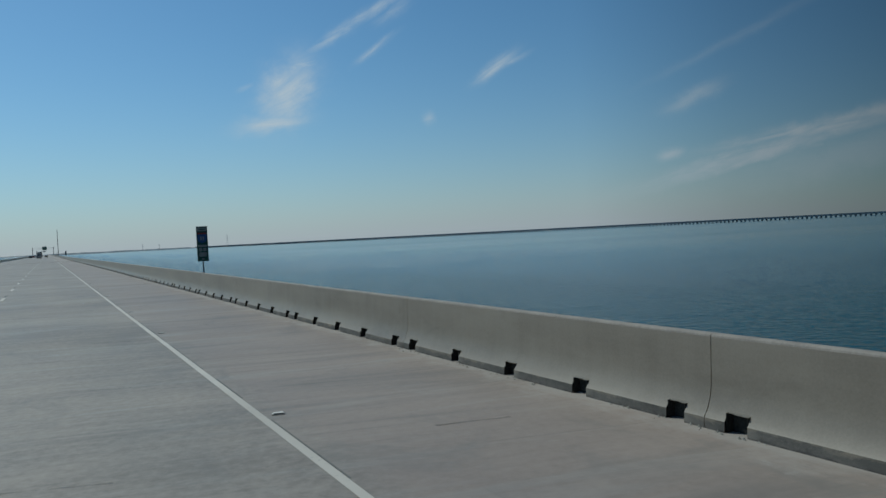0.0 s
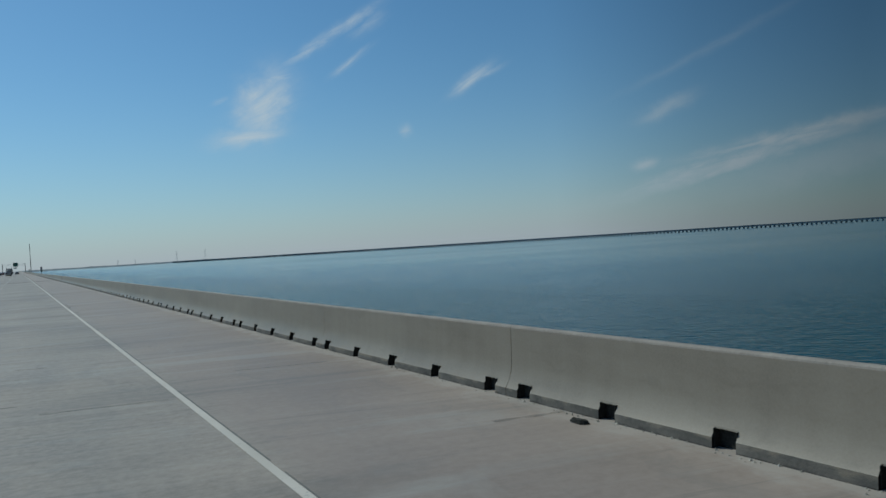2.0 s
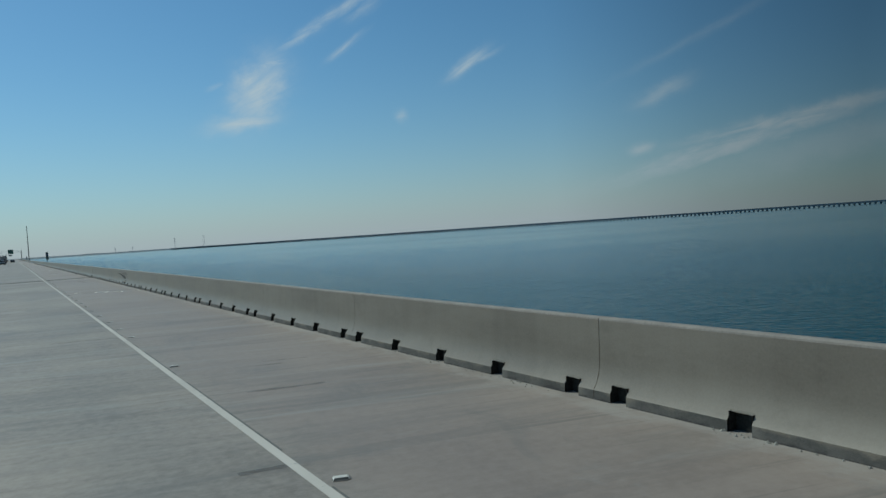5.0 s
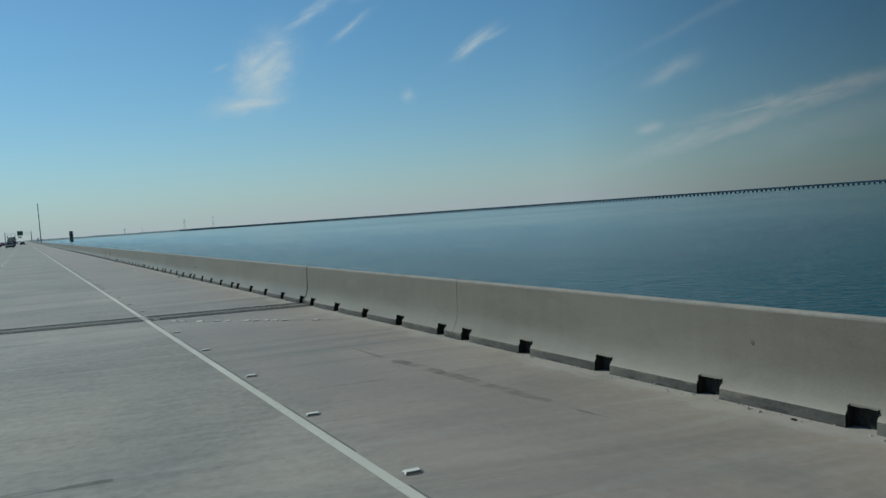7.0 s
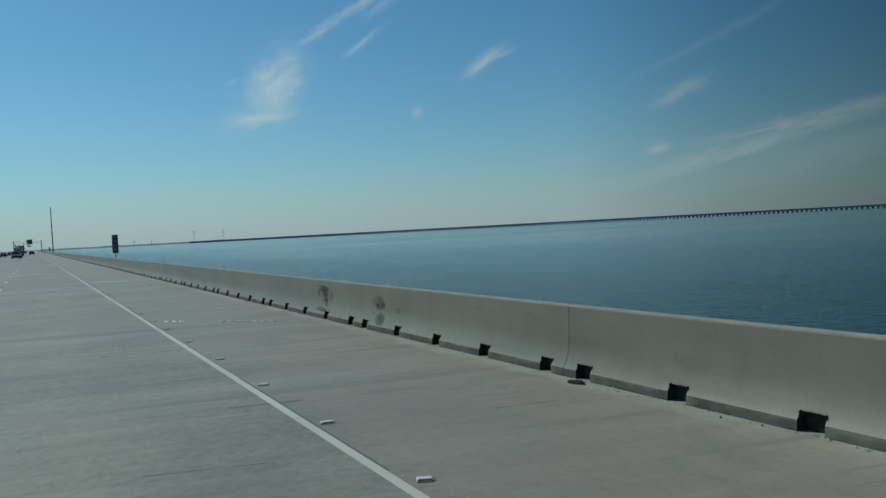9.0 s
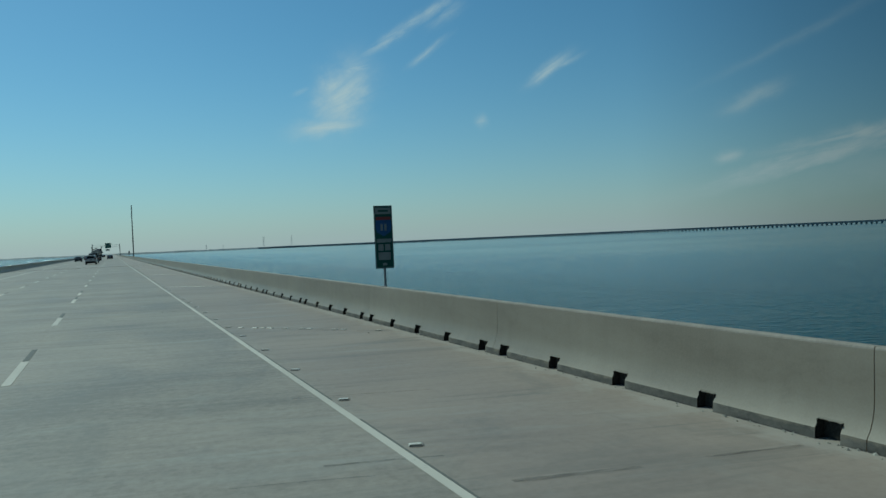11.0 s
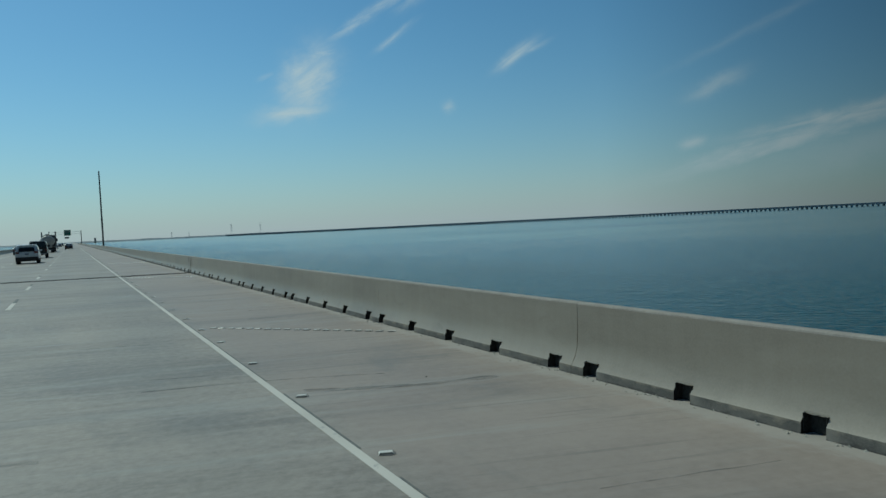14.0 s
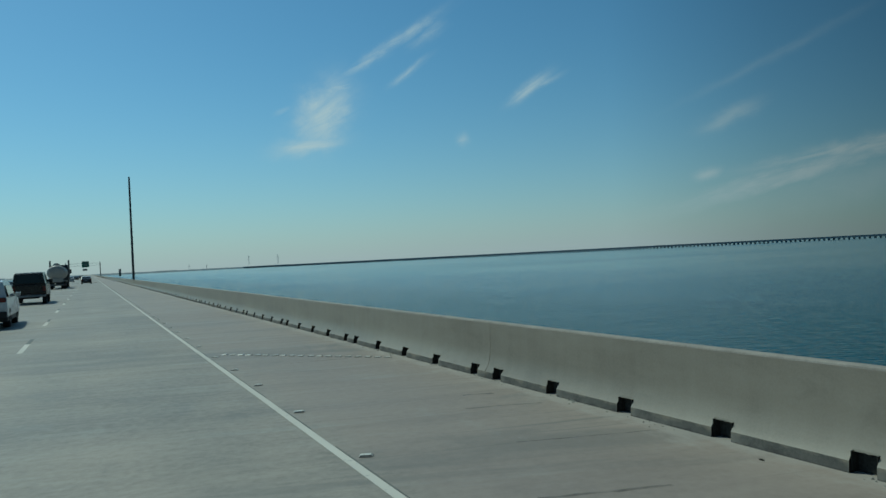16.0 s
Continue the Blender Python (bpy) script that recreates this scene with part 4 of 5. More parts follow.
def build_tar_spots():
    """Flat dark tar spots on the lane."""
    rnd = random.Random(12)
    for x, y, a, b in ((1.19, 304.62, 0.10, 0.05), (1.60, 308.2, 0.11, 0.035), (0.65, 312.9, 0.08, 0.04), (1.4, 322.6, 0.09, 0.03), (0.9, 166.4, 0.05, 0.03), (0.4, 165.1, 0.05, 0.03), (1.5, 209.4, 0.06, 0.03), (-1.58, 302.6, 0.07, 0.09), (-1.66, 303.2, 0.06, 0.07), (-1.60, 303.9, 0.07, 0.09), (-1.64, 258.9, 0.06, 0.1), (0.95, 289.3, 0.09, 0.03)):
        bm = bmesh.new()
        n = 14
        low, top = [[bm.verts.new((f * a * r * math.cos(2 * math.pi * i / n), f * b * r * math.sin(2 * math.pi * i / n), z)) for i, r in enumerate(ring)]
                    for ring in ([rnd.uniform(0.75, 1.15) for _ in range(n)],) for f, z in ((1.0, 0.0), (0.85, 0.004))]
        bm.faces.new(top)
        bm.faces.new(low)
        for i in range(n):
            bm.faces.new((low[i], low[(i + 1) % n], top[(i + 1) % n], top[i]))
        ob = part("tar_spot", bm, "adhesive")
        ob.location, ob.rotation_euler.z = ground_point(x, y, 0.002), rnd.uniform(-0.3, 0.1)
        tagged(ob, "flat dark tar spot on the concrete lane", "tar spot", "tar spots")


def build_grit():
    """Loose stones swept into the foot of the parapet."""
    rnd = random.Random(21)
    bm = bmesh.new()
    for i in range(5200):
        y = rnd.uniform(-10, 420)
        x = 4.985 - abs(rnd.gauss(0, 0.045)) * (1.6 if rnd.random() < 0.2 else 1.0)
        if noise.noise(Vector((y * 0.35, 3.0, 0))) < -0.12:
            continue
        s = rnd.uniform(0.006, 0.022)
        ring = [bm.verts.new((x + s * rnd.uniform(0.6, 1.1) * math.cos(a), y + s * rnd.uniform(0.8, 1.6) * math.sin(a), 0.0)) for a in (0.3, 1.8, 3.3, 4.9)]
        tip = bm.verts.new((x + rnd.uniform(-0.3, 0.3) * s, y + rnd.uniform(-0.3, 0.3) * s, s * rnd.uniform(0.6, 1.2)))
        for j in range(4):
            bm.faces.new((ring[j], ring[(j + 1) % 4], tip))
    tagged(part("grit", bm, "gravel"), "loose pale grit swept against the foot of the parapet", "gravel", kind="stuff")


def reference_sign(y, label, x=5.25):
    """Tall narrow mile sign on a post bracketed to the parapet."""
    ob = thing("mile_sign", label, "road sign", pose(x, y, 0.80), "mile signs")
    w = 0.215
    tall = 0.935
    part("plate", boxed(-w, w, -0.004, 0.004, 0.42 * tall, 1.9 * tall, 0.003, 1), "green", ob)
    bm = bmesh.new()
    rod(bm, (0, 0.035, -0.35), (0, 0.035, 1.68), 0.03, n=10)
    part("post", bm, "galvanised", ob)
    if x < 5.3:
        part("base_plate", boxed(-0.11, 0.035, -0.05, 0.12, -0.004, 0.012, 0.003, 1), "galvanised", ob)
    else:
        # stands off the back of the parapet on two arms
        for z in (-0.16, -0.32):
            back = 5.222 + (-0.025 - z) * 0.167
            part("bracket", boxed(back - 0.02 - x, 0.034, 0.010, 0.060, z - 0.025, z + 0.025, 0.004, 1), "galvanised", ob)

    def bars(name, spots, mat, up=0.0):
        for x0, x1, z0, z1 in spots:
            part(name, boxed(x0, x1, -0.0085 - up, -0.0045 - up, z0 * tall, z1 * tall), mat, ob)
    bars("border", [(-w + 0.008, -w + 0.02, 0.435, 1.885), (w - 0.02, w - 0.008, 0.435, 1.885), (-w + 0.02, w - 0.02, 0.435, 0.447), (-w + 0.02, w - 0.02, 1.873, 1.885)], "white")
    bars("direction_panel", [(-0.18, 0.18, 1.70, 1.85)], "white")
    bars("direction_bar", [(-0.12, 0.12, 1.755, 1.795)], "green", 0.004)
    # route shield: blue body with a red head
    bm = bmesh.new()
    out = [(-0.17, 1.56), (0.17, 1.56), (0.185, 1.40), (0.15, 1.27), (0, 1.18), (-0.15, 1.27), (-0.185, 1.40)]
    a = [bm.verts.new((x, -0.0085, z * tall)) for x, z in out]
    b = [bm.verts.new((x, -0.0045, z * tall)) for x, z in out]
    bm.faces.new(a)
    bm.faces.new(b)
    for i in range(len(out)):
        bm.faces.new((a[i], a[(i + 1) % 7], b[(i + 1) % 7], b[i]))
    part("shield", bm, "blue", ob)
    bars("shield_head", [(-0.17, 0.17, 1.565, 1.635)], "red")
    bars("shield_figure", [(-0.07, -0.02, 1.31, 1.47), (0.02, 0.07, 1.31, 1.47)], "white", 0.0045)
    bars("legend_bar", [(-0.17, 0.17, 1.03, 1.12), (-0.14, -0.02, 0.84, 0.99), (0.02, 0.14, 0.84, 0.99), (-0.14, 0.14, 0.62, 0.80), (-0.05, 0.05, 0.49, 0.55)], "white")


def build_pole(y):
    ob = thing("light_pole", "tall dark bare pole standing beside the parapet", "pole", pose(5.6, y, 0.0))
    bm = bmesh.new()
    rod(bm, (0, 0, -0.4), (0, 0, 15.6), 0.18, 0.12, n=14)
    part("shaft", bm, "pole", ob, smooth=False)
    part("bracket", boxed(-0.24, 0.3, -0.35, 0.35, -0.45, -0.05, 0.03, 1), "wall", ob)
    bm = bmesh.new()
    rod(bm, (0, 0, 15.6), (0, 0, 15.75), 0.14, 0.10, n=14)
    part("cap", bm, "pole", ob)
    part("band", rod(bmesh.new(), (0, 0, 5.9), (0, 0, 6.15), 0.19, n=14), "pole", ob)


def build_gantry(y):
    ob = thing("sign_gantry", "steel gantry over the lanes with a green guide sign", "sign gantry", pose(0, y, 0))
    for x in (5.75, -13.6):
        bm = bmesh.new()
        rod(bm, (x, 0, -0.5), (x, 0, 9.6), 0.3, 0.24, n=12)
        part("post", bm, "pole", ob)
    for z in (7.4, 8.9):
        bm = bmesh.new()
        rod(bm, (-13.6, 0, z), (5.75, 0, z), 0.06, n=8)
        part("chord", bm, "far_steel", ob)
    n = 13
    for i in range(n):
        a, b = -13.6 + i * 19.35 / n, -13.6 + (i + 1) * 19.35 / n
        bm = bmesh.new()
        rod(bm, (a, 0, 7.4 if i % 2 else 8.9), (b, 0, 8.9 if i % 2 else 7.4), 0.03, n=6)
        part("brace", bm, "far_steel", ob)
    sign = part("guide_sign", boxed(-4.6, -0.5, -0.35, -0.3, 6.4, 10.2, 0.02, 1), "guide", ob, "green guide sign with white legend")
    for x0, x1, z0, z1 in ((-4.2, -0.9, 9.1, 9.5), (-4.0, -1.3, 8.2, 8.6), (-3.5, -1.6, 7.1, 7.6)):
        part("legend_bar", boxed(x0, x1, -0.36, -0.352, z0, z1), "white", sign)
    part("panel_sign", boxed(-4.3, -1.6, -0.35, -0.3, 4.4, 5.6, 0.02, 1), "white", ob)


# ---- water and distance ----
WATER = -9.0


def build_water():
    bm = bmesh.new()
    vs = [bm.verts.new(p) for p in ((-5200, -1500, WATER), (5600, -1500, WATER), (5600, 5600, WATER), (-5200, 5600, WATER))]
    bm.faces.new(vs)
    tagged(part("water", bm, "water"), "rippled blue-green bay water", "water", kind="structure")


def build_far_bridge():
    x, y0, gap, n = 2380.0, 688.0, 13.7, 340
    ob = thing("far_bridge", "low distant causeway bridge on rows of piers", "bridge", pose(x, y0, WATER, 0, 0, 18.9))
    top = 10.9
    long = gap * n
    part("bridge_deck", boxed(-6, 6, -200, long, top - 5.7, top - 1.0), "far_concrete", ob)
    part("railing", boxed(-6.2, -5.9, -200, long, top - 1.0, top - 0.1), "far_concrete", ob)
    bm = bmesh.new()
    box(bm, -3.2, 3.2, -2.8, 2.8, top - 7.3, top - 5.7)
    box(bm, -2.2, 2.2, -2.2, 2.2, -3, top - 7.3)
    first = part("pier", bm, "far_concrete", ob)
    for i in range(1, n):
        kid = new("pier", first.data)
        kid.parent = ob
        kid.location.y = i * gap


def build_shore():
    bm = bmesh.new()
    rows = []
    n = 260
    for i in range(n + 1):
        f = i / n
        az = radians(-24 + 62 * f)
        d = 5050 - 150 * f
        h = 2.2 + 3.0 * noise.noise(Vector((f * 40, 1.3, 0))) + 2.0 * noise.noise(Vector((f * 190, 7.1, 0)))
        h *= min(1.0, max(0.25, (1.0 - f) * 4 + 0.3))
        x, y = d * math.sin(az), 330 + d * math.cos(az)
        out = Vector((math.sin(az), math.cos(az), 0))
        rows.append([bm.verts.new(Vector((x, y, WATER - 1)) - out * 30), bm.verts.new(Vector((x, y, WATER + 1.0)) - out * 22),
                     bm.verts.new(Vector((x, y, WATER + 8.5 + max(0.5, h) * 0.9))), bm.verts.new(Vector((x, y, WATER + 7 + h)) + out * 40), bm.verts.new(Vector((x, y, WATER - 1)) + out * 90)])
    for a, b in zip(rows, rows[1:]):
        for j in range(4):
            bm.faces.new((a[j], a[j + 1], b[j + 1], b[j]))
    tagged(part("far_shore", bm, "shore"), "low wooded shore along the horizon", "shore", kind="stuff")


def build_pylons():
    spots = [(10.7, 0.78), (12.8, 0.80), (6.5, 0.36), (7.7, 0.3)]
    for a, e in spots:
        d = 4250.0
        h = 10.7 + d * math.tan(radians(e))
        ob = thing("pylon", "faint steel lattice power pylon on the horizon", "pylon", pose(d * math.sin(radians(a)), 300 + d * math.cos(radians(a)), WATER, 0, 0, -a), "power pylons")
        w = h * 0.07
        for sx in (-1, 1):
            bm = bmesh.new()
            for s in (-1, 1):
                rod(bm, (sx * w, s * w, -2), (sx * w * 0.2, s * w * 0.2, h), 0.35, 0.25, n=5)
            part("leg", bm, "far_steel", ob)
        for f in (0.72, 0.84, 0.95):
            bm = bmesh.new()
            rod(bm, (-h * 0.11, 0, h * f), (h * 0.11, 0, h * f), 0.35, n=5)
            part("arm", bm, "far_steel", ob)
        for i in range(6):
            z0, z1 = h * i / 6, h * (i + 1) / 6
            r0, r1 = w * (1 - 0.8 * i / 6), w * (1 - 0.8 * (i + 1) / 6)
            bm = bmesh.new()
            rod(bm, (-r0, -r0, z0), (r1, -r1, z1), 0.2, n=4)
            rod(bm, (r0, -r0, z0), (-r1, -r1, z1), 0.2, n=4)
            part("brace", bm, "far_steel", ob)

# ---- traffic ----
def wheel(parent, x, y, r=0.34, w=0.22):
    bm = bmesh.new()
    n = 22
    prof = [(r * 0.62, -w / 2), (r * 0.93, -w / 2), (r, -w * 0.32), (r, w * 0.32), (r * 0.93, w / 2), (r * 0.62, w / 2)]
    rows = [[bm.verts.new((px, rr * math.cos(2 * math.pi * i / n), rr * math.sin(2 * math.pi * i / n))) for rr, px in prof] for i in range(n)]
    for i in range(n):
        a, b = rows[i], rows[(i + 1) % n]
        for j in range(len(prof)):
            q = (j + 1) % len(prof)
            bm.faces.new((a[j], a[q], b[q], b[j]))
    tyre = part("wheel", bm, "rubber", parent)
    tyre.location = (x, y, r)
    bm = bmesh.new()
    rod(bm, (-w * 0.42, 0, 0), (w * 0.42, 0, 0), r * 0.61, n=16)
    part("rim", bm, "galvanised", tyre)
    return tyre


def shell(profile, half, shoulder, lean, bevel):
    """A car body from its side outline (y, z); above the shoulder the sides lean in."""
    bm = bmesh.new()
    sides = []
    for s in (-1, 1):
        sides.append([bm.verts.new((s * half * (1 - lean * max(0.0, z - shoulder)), y, z)) for y, z in profile])
    n = len(profile)
    bm.faces.new(sides[0])
    bm.faces.new(sides[1][::-1])
    for i in range(n):
        bm.faces.new((sides[0][i], sides[0][(i + 1) % n], sides[1][(i + 1) % n], sides[1][i]))
    bmesh.ops.recalc_face_normals(bm, faces=bm.faces)
    if bevel:
        bmesh.ops.bevel(bm, geom=list(bm.edges), offset=bevel, segments=2, affect="EDGES", profile=0.6)
    return bm


def pane(points, thick=0.01):
    """A thin glass pane from four or more corner points."""
    bm = bmesh.new()
    ps = [Vector(p) for p in points]
    nrm = (ps[1] - ps[0]).cross(ps[2] - ps[0]).normalized() * thick
    a, b = [bm.verts.new(p) for p in ps], [bm.verts.new(p + nrm) for p in ps]
    bm.faces.new(a)
    bm.faces.new(b[::-1])
    for i in range(len(ps)):
        j = (i + 1) % len(ps)
        bm.faces.new((a[i], a[j], b[j], b[i]))
    return bm


def rear_kit(ob, half, y, lamps, plate_z, bumper):
    for s in (-1, 1):
        x0, x1, z0, z1 = lamps
        part("tail_lamp", boxed(min(s * x0, s * x1), max(s * x0, s * x1), y - 0.025, y + 0.12, z0, z1, 0.02, 1), "lamp_red", ob)
    plate = part("number_plate", boxed(-0.155, 0.155, y - 0.02, y + 0.02, plate_z, plate_z + 0.15, 0.004, 1), "white", ob)
    part("legend_bar", boxed(-0.11, 0.11, y - 0.024, y - 0.021, plate_z + 0.05, plate_z + 0.1), "blue", plate)
    z0, z1, mat = bumper
    part("bumper", boxed(-half * 0.97, half * 0.97, y - 0.07, y + 0.14, z0, z1, 0.04, 2), mat, ob)


def build_suv(x, y):
    ob = thing("suv", "white sport utility vehicle in the next lane", "car", pose(x, y, deck_z(x)))
    half = 0.94
    prof = [(0.05, 0.42), (0.0, 0.75), (0.03, 1.02), (0.20, 1.42), (0.40, 1.68), (0.9, 1.74), (2.2, 1.74), (2.75, 1.66), (3.45, 1.12), (4.45, 0.98), (4.72, 0.78), (4.78, 0.42)]
    part("body", shell(prof, half, 1.02, 0.26, 0.035), "car_white", ob)
    part("sill", boxed(-half * 0.98, half * 0.98, 0.1, 4.6, 0.24, 0.45, 0.03, 1), "trim", ob)
    part("rear_window", pane([(-0.66, 0.028, 1.12), (0.66, 0.028, 1.12), (0.6, 0.205, 1.50), (-0.6, 0.205, 1.50)], 0.02), "glass", ob)
    for s in (-1, 1):
        a = [(s * 0.925, 0.72, 1.1), (s * 0.93, 2.95, 1.1), (s * 0.84, 2.62, 1.52), (s * 0.83, 0.62, 1.54)]
        part("side_window", pane(a, 0.015 * s), "glass", ob)
        part("mirror", boxed(min(s * 0.95, s * 1.13), max(s * 0.95, s * 1.13), 2.95, 3.1, 1.08, 1.24, 0.03, 1), "car_white", ob)
        part("roof_rail", rod(bmesh.new(), (s * 0.66, 0.7, 1.78), (s * 0.66, 2.5, 1.78), 0.018, n=8), "galvanised", ob)
    part("windscreen", pane([(-0.7, 3.38, 1.2), (0.7, 3.38, 1.2), (0.62, 2.83, 1.62), (-0.62, 2.83, 1.62)], -0.02), "glass", ob)
    part("spoiler", boxed(-0.62, 0.62, 0.22, 0.55, 1.66, 1.71, 0.02, 1), "car_white", ob)
    rear_kit(ob, half, 0.0, (0.58, 0.9, 0.95, 1.12), 0.82, (0.36, 0.62, "trim"))
    for s in (-1, 1):
        for wy in (0.95, 3.75):
            wheel(ob, s * 0.82, wy, 0.36, 0.24)


def build_pickup(x, y):
    ob = thing("pickup_truck", "black pickup truck with a dark canopy over its bed", "pickup truck", pose(x, y, deck_z(x)))
    half = 1.0
    bed = [(0.03, 0.62), (0.0, 1.32), (2.0, 1.36), (2.02, 0.62)]
    part("cargo_bed", shell(bed, half, 1.3, 0.1, 0.03), "car_black", ob)
    cab = [(2.03, 0.55), (2.0, 1.32), (2.12, 2.05), (2.5, 2.12), (3.6, 2.10), (4.35, 1.34), (5.55, 1.22), (5.75, 0.95), (5.75, 0.55)]
    part("cab", shell(cab, half, 1.3, 0.24, 0.035), "car_black", ob)
    part("canopy", shell([(0.06, 1.34), (0.12, 2.04), (0.3, 2.12), (1.98, 2.13), (1.98, 1.36)], half * 0.96, 1.35, 0.2, 0.03), "car_black", ob, "dark fibreglass canopy over the bed")
    part("rear_window", pane([(-0.68, 0.05, 1.42), (0.68, 0.05, 1.42), (0.62, 0.09, 1.96), (-0.62, 0.09, 1.96)], 0.02), "glass", ob)
    part("tailgate", boxed(-0.74, 0.74, -0.03, 0.02, 0.74, 1.28, 0.015, 1), "car_black", ob)
    part("windscreen", pane([(-0.74, 4.3, 1.42), (0.74, 4.3, 1.42), (0.66, 3.68, 2.04), (-0.66, 3.68, 2.04)], -0.02), "glass", ob)
    for s in (-1, 1):
        part("side_window", pane([(s * 1.0, 2.2, 1.4), (s * 1.0, 4.0, 1.4), (s * 0.89, 3.55, 1.98), (s * 0.89, 2.25, 1.98)], 0.015 * s), "glass", ob)
        part("mirror", boxed(min(s * 1.0, s * 1.24), max(s * 1.0, s * 1.24), 3.95, 4.1, 1.35, 1.62, 0.03, 1), "trim", ob)
    rear_kit(ob, half, 0.0, (0.8, 0.98, 0.85, 1.2), 0.5, (0.48, 0.62, "galvanised"))
    part("chassis", boxed(-0.55, 0.55, 0.2, 5.4, 0.38, 0.62, 0.03, 1), "trim", ob)
    for s in (-1, 1):
        for wy in (1.05, 4.75):
            wheel(ob, s * 0.85, wy, 0.39, 0.27)


def build_sedan(x, y, paint, label, group=""):
    ob = thing("car", label, "car", pose(x, y, deck_z(x)), group)
    half = 0.89
    prof = [(0.06, 0.36), (0.0, 0.62), (0.05, 0.98), (0.62, 1.04), (1.25, 1.40), (1.9, 1.45), (2.5, 1.42), (3.35, 0.98), (4.35, 0.86), (4.6, 0.66), (4.62, 0.36)]
    part("body", shell(prof, half, 0.95, 0.3, 0.03), paint, ob)
    part("sill", boxed(-half * 0.96, half * 0.96, 0.12, 4.5, 0.2, 0.38, 0.03, 1), "trim", ob)
    part("rear_window", pane([(-0.66, 0.66, 1.06), (0.66, 0.66, 1.06), (0.58, 1.2, 1.375), (-0.58, 1.2, 1.375)], 0.02), "glass", ob)
    part("windscreen", pane([(-0.68, 3.28, 1.03), (0.68, 3.28, 1.03), (0.6, 2.55, 1.395), (-0.6, 2.55, 1.395)], -0.02), "glass", ob)
    for s in (-1, 1):
        part("side_window", pane([(s * 0.88, 0.95, 1.0), (s * 0.88, 3.1, 1.0), (s * 0.8, 2.45, 1.34), (s * 0.8, 1.3, 1.34)], 0.015 * s), "glass", ob)
    rear_kit(ob, half, 0.0, (0.52, 0.85, 0.72, 0.9), 0.6, (0.34, 0.56, paint))
    for s in (-1, 1):
        for wy in (0.9, 3.65):
            wheel(ob, s * 0.78, wy, 0.32, 0.21)


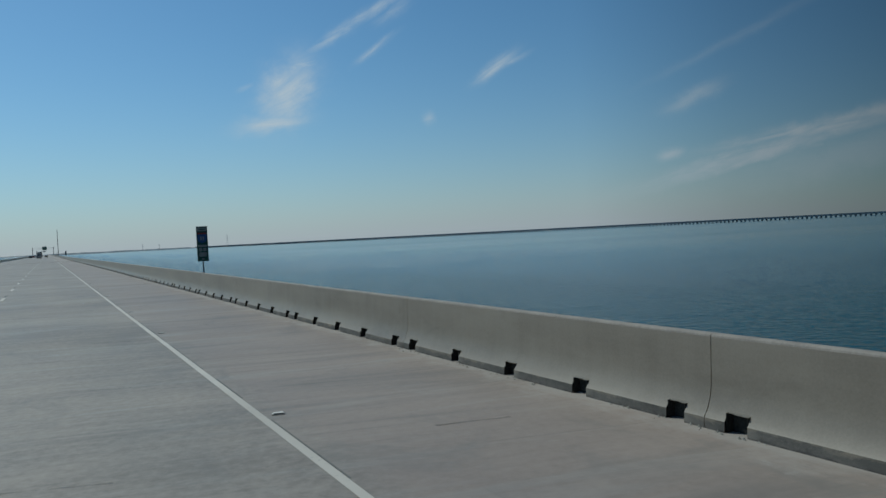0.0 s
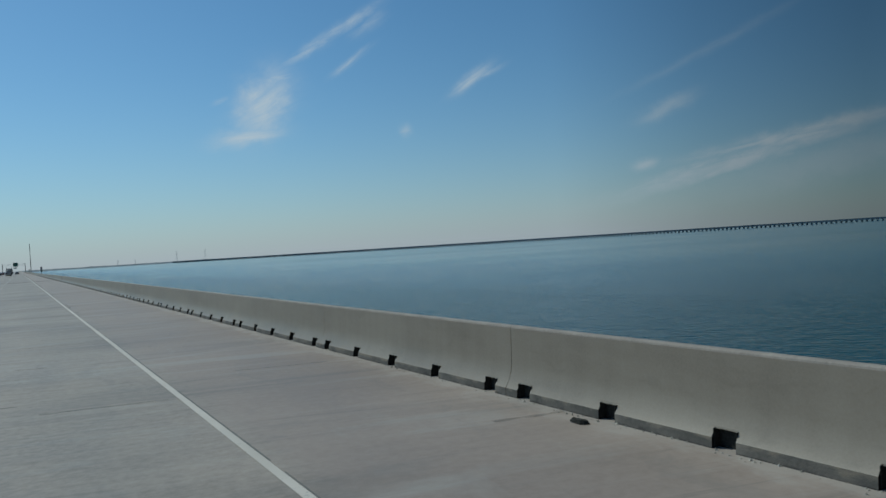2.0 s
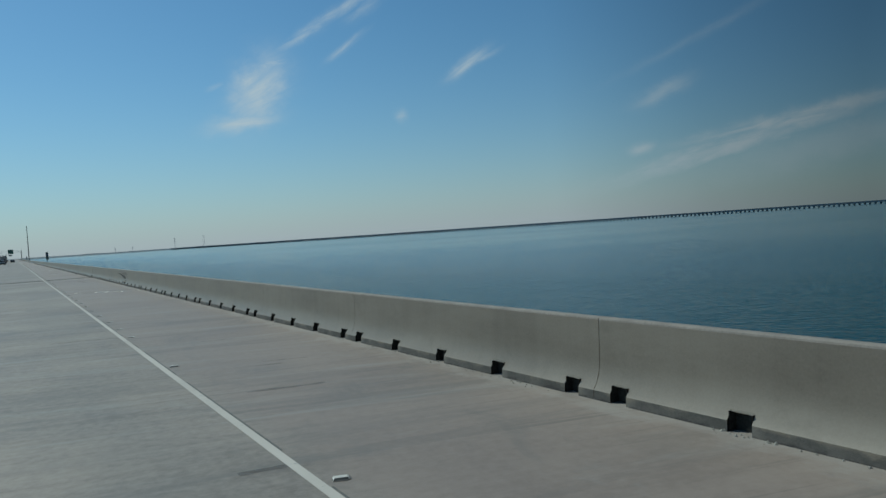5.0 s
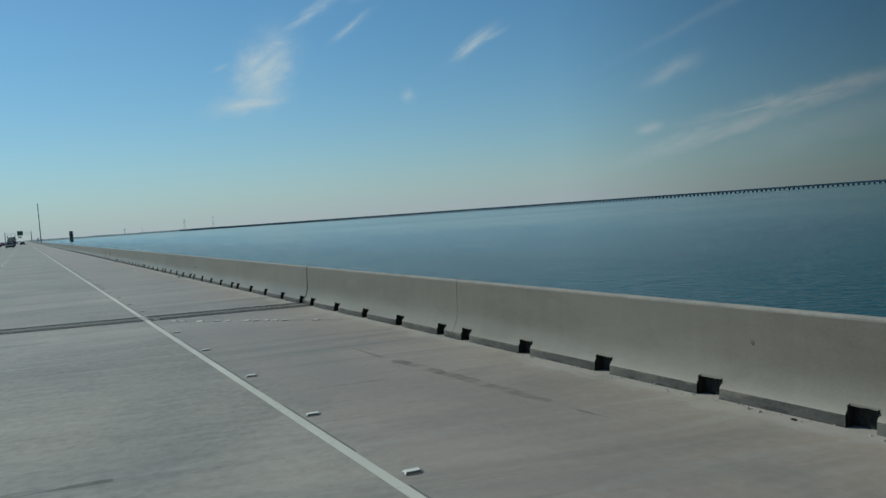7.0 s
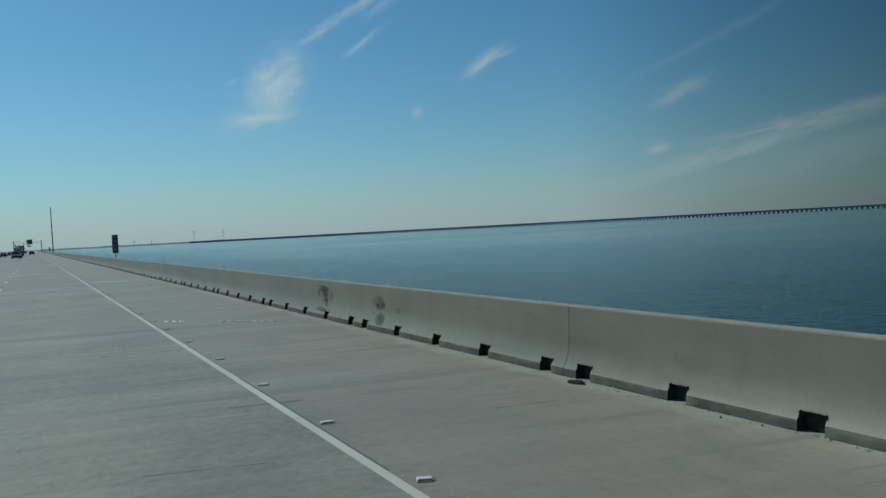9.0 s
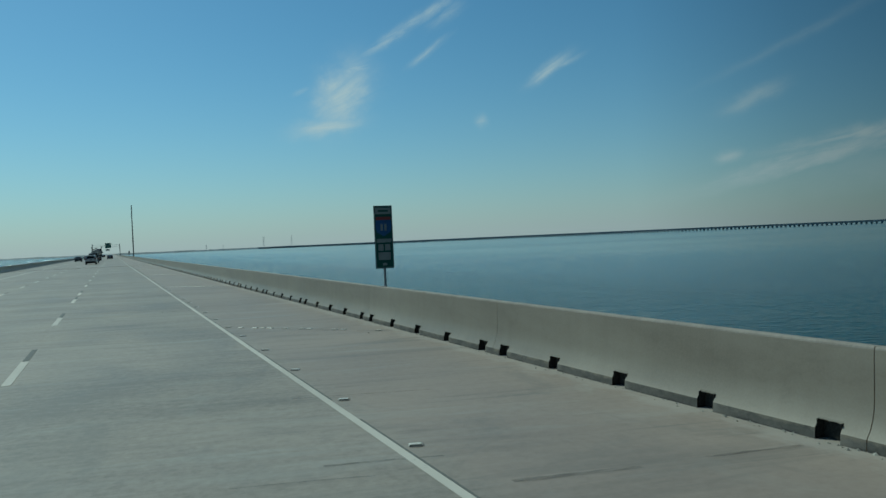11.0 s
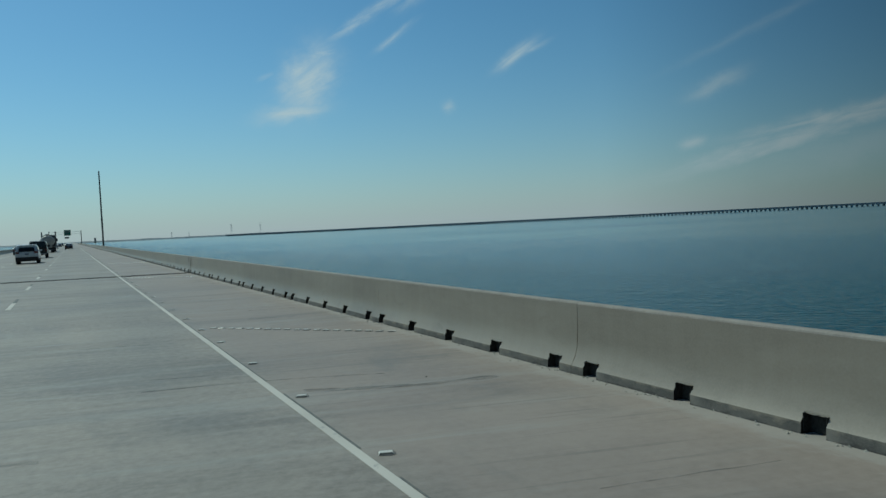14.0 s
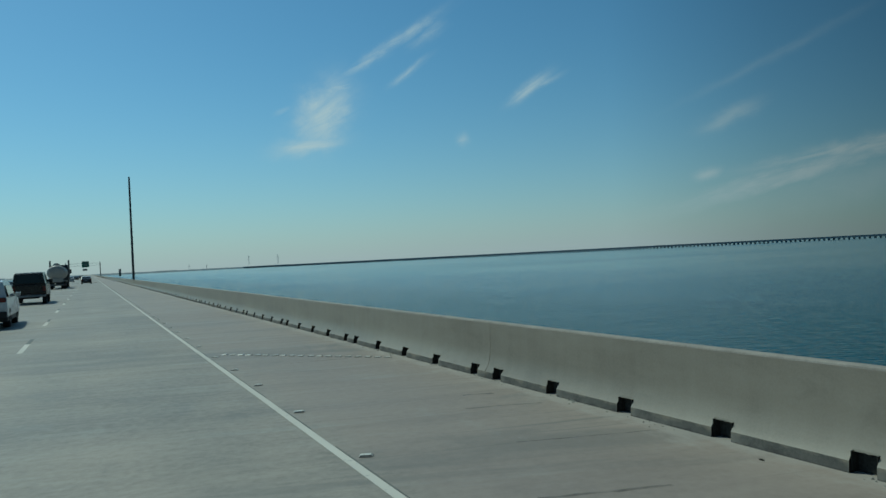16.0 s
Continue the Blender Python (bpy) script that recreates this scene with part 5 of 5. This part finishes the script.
def build_tanker(x, y):
    ob = thing("tank_truck", "silver tank trailer drawn by a dark road tractor", "truck", pose(x, y, deck_z(x)))
    bm = bmesh.new()
    n, rings = 28, []
    zc, rx, rz = 2.25, 1.18, 1.02
    for yy, s in ((0.0, 0.25), (0.04, 0.6), (0.14, 0.86), (0.34, 0.98), (0.6, 1.0), (9.2, 1.0), (9.5, 0.97), (9.7, 0.8), (9.78, 0.4)):
        rings.append([bm.verts.new((rx * s * math.cos(2 * math.pi * i / n), yy, zc + rz * s * math.sin(2 * math.pi * i / n))) for i in range(n)])
    for a, b in zip(rings, rings[1:]):
        for i in range(n):
            bm.faces.new((a[i], a[(i + 1) % n], b[(i + 1) % n], b[i]))
    bm.faces.new(rings[0])
    bm.faces.new(rings[-1])
    part("tank", bm, "tank", ob, smooth=True)
    for yy in (1.0, 3.1, 5.2, 7.3, 9.0):
        bm = bmesh.new()
        rr = [[bm.verts.new((rx * s * math.cos(2 * math.pi * i / n), yy + dy, zc + rz * s * math.sin(2 * math.pi * i / n))) for i in range(n)] for dy, s in ((0, 1.0), (0.01, 1.025), (0.07, 1.025), (0.08, 1.0))]
        for a, b in zip(rr, rr[1:]):
            for i in range(n):
                bm.faces.new((a[i], a[(i + 1) % n], b[(i + 1) % n], b[i]))
        part("band", bm, "tank", ob)
    for yy in (0.9, 4.6):
        bm = bmesh.new()
        rod(bm, (0, yy, 3.15), (0, yy, 3.5), 0.34, n=16)
        rod(bm, (0, yy, 3.5), (0, yy, 3.56), 0.26, n=16)
        part("manhole", bm, "tank", ob)
    part("frame", boxed(-0.55, 0.55, 0.1, 11.0, 0.85, 1.2, 0.03, 1), "trim", ob)
    part("rear_cabinet", boxed(-0.8, 0.8, -0.05, 0.3, 0.95, 1.45, 0.04, 1), "tank", ob)
    bumper = part("bumper", boxed(-1.2, 1.2, -0.12, 0.02, 0.45, 0.72, 0.02, 1), "steel", ob)
    for s in (-1, 1):
        part("tail_lamp", boxed(s * 0.95 - 0.12, s * 0.95 + 0.12, -0.14, -0.118, 0.52, 0.64, 0.01, 1), "lamp_red", bumper)
        part("mudguard", boxed(s * 0.9 - 0.33, s * 0.9 + 0.33, 0.2, 2.9, 1.1, 1.16, 0.02, 1), "tank", ob)
        for wy in (0.85, 2.15):
            wheel(ob, s * 0.98, wy, 0.52, 0.29)
            wheel(ob, s * 0.66, wy, 0.52, 0.29)
        for wy in (10.2, 11.5):
            wheel(ob, s * 0.98, wy, 0.52, 0.29)
        wheel(ob, s * 1.02, 15.6, 0.52, 0.29)
        bm = bmesh.new()
        rod(bm, (s * 1.26, 12.6, 1.2), (s * 1.26, 12.6, 4.15), 0.12, n=12)
        part("exhaust_stack", bm, "steel", ob, "upright exhaust stack")
        part("mirror", boxed(s * 1.45 - 0.13, s * 1.45 + 0.13, 14.0, 14.1, 2.1, 2.75, 0.03, 1), "trim", ob)
    cab = [(12.7, 0.8), (12.7, 3.1), (12.95, 3.45), (14.0, 3.4), (14.5, 2.3), (16.2, 2.0), (16.4, 0.8)]
    part("tractor_cab", shell(cab, 1.2, 2.2, 0.06, 0.06), "car_dark", ob)
    part("tractor_frame", boxed(-0.5, 0.5, 9.6, 16.2, 0.6, 0.95, 0.03, 1), "trim", ob)
    part("rear_window", pane([(-0.7, 12.68, 2.3), (0.7, 12.68, 2.3), (0.7, 12.68, 2.9), (-0.7, 12.68, 2.9)], 0.02), "glass", ob)


build_water()
build_far_bridge()
build_shore()
build_pylons()
build_deck()
build_lines()
build_pole(485.0)
build_gantry(880.0)
reference_sign(31.7, "tall narrow green mile sign with a route shield on the parapet", 5.50)
reference_sign(267.5, "tall narrow green mile sign with a route shield on the parapet")
reference_sign(528.0, "tall narrow green mile sign with a route shield on the parapet")
build_suv(-3.72, 399.0)
build_pickup(-3.75, 424.0)
build_tanker(-4.25, 482.0)
build_sedan(-0.8, 525.0, "car_dark", "dark grey saloon car ahead in the lane")
for sx_, sy_, paint in ((-4.9, 585.0, "car_silver"), (-8.4, 470.0, "car_dark"), (-8.3, 540.0, "car_red"), (-4.8, 665.0, "car_dark"), (-8.6, 640.0, "car_white"), (-5.0, 760.0, "car_dark"), (-8.5, 800.0, "car_silver")):
    build_sedan(sx_, sy_, paint, "distant saloon car driving in the outer lanes", "distant traffic")
for m_ in JOINTS:
    build_joint(m_)
build_scuffs()
build_debris()
build_streaks()
build_tar_spots()
build_grit()
build_markers()
build_parapet()
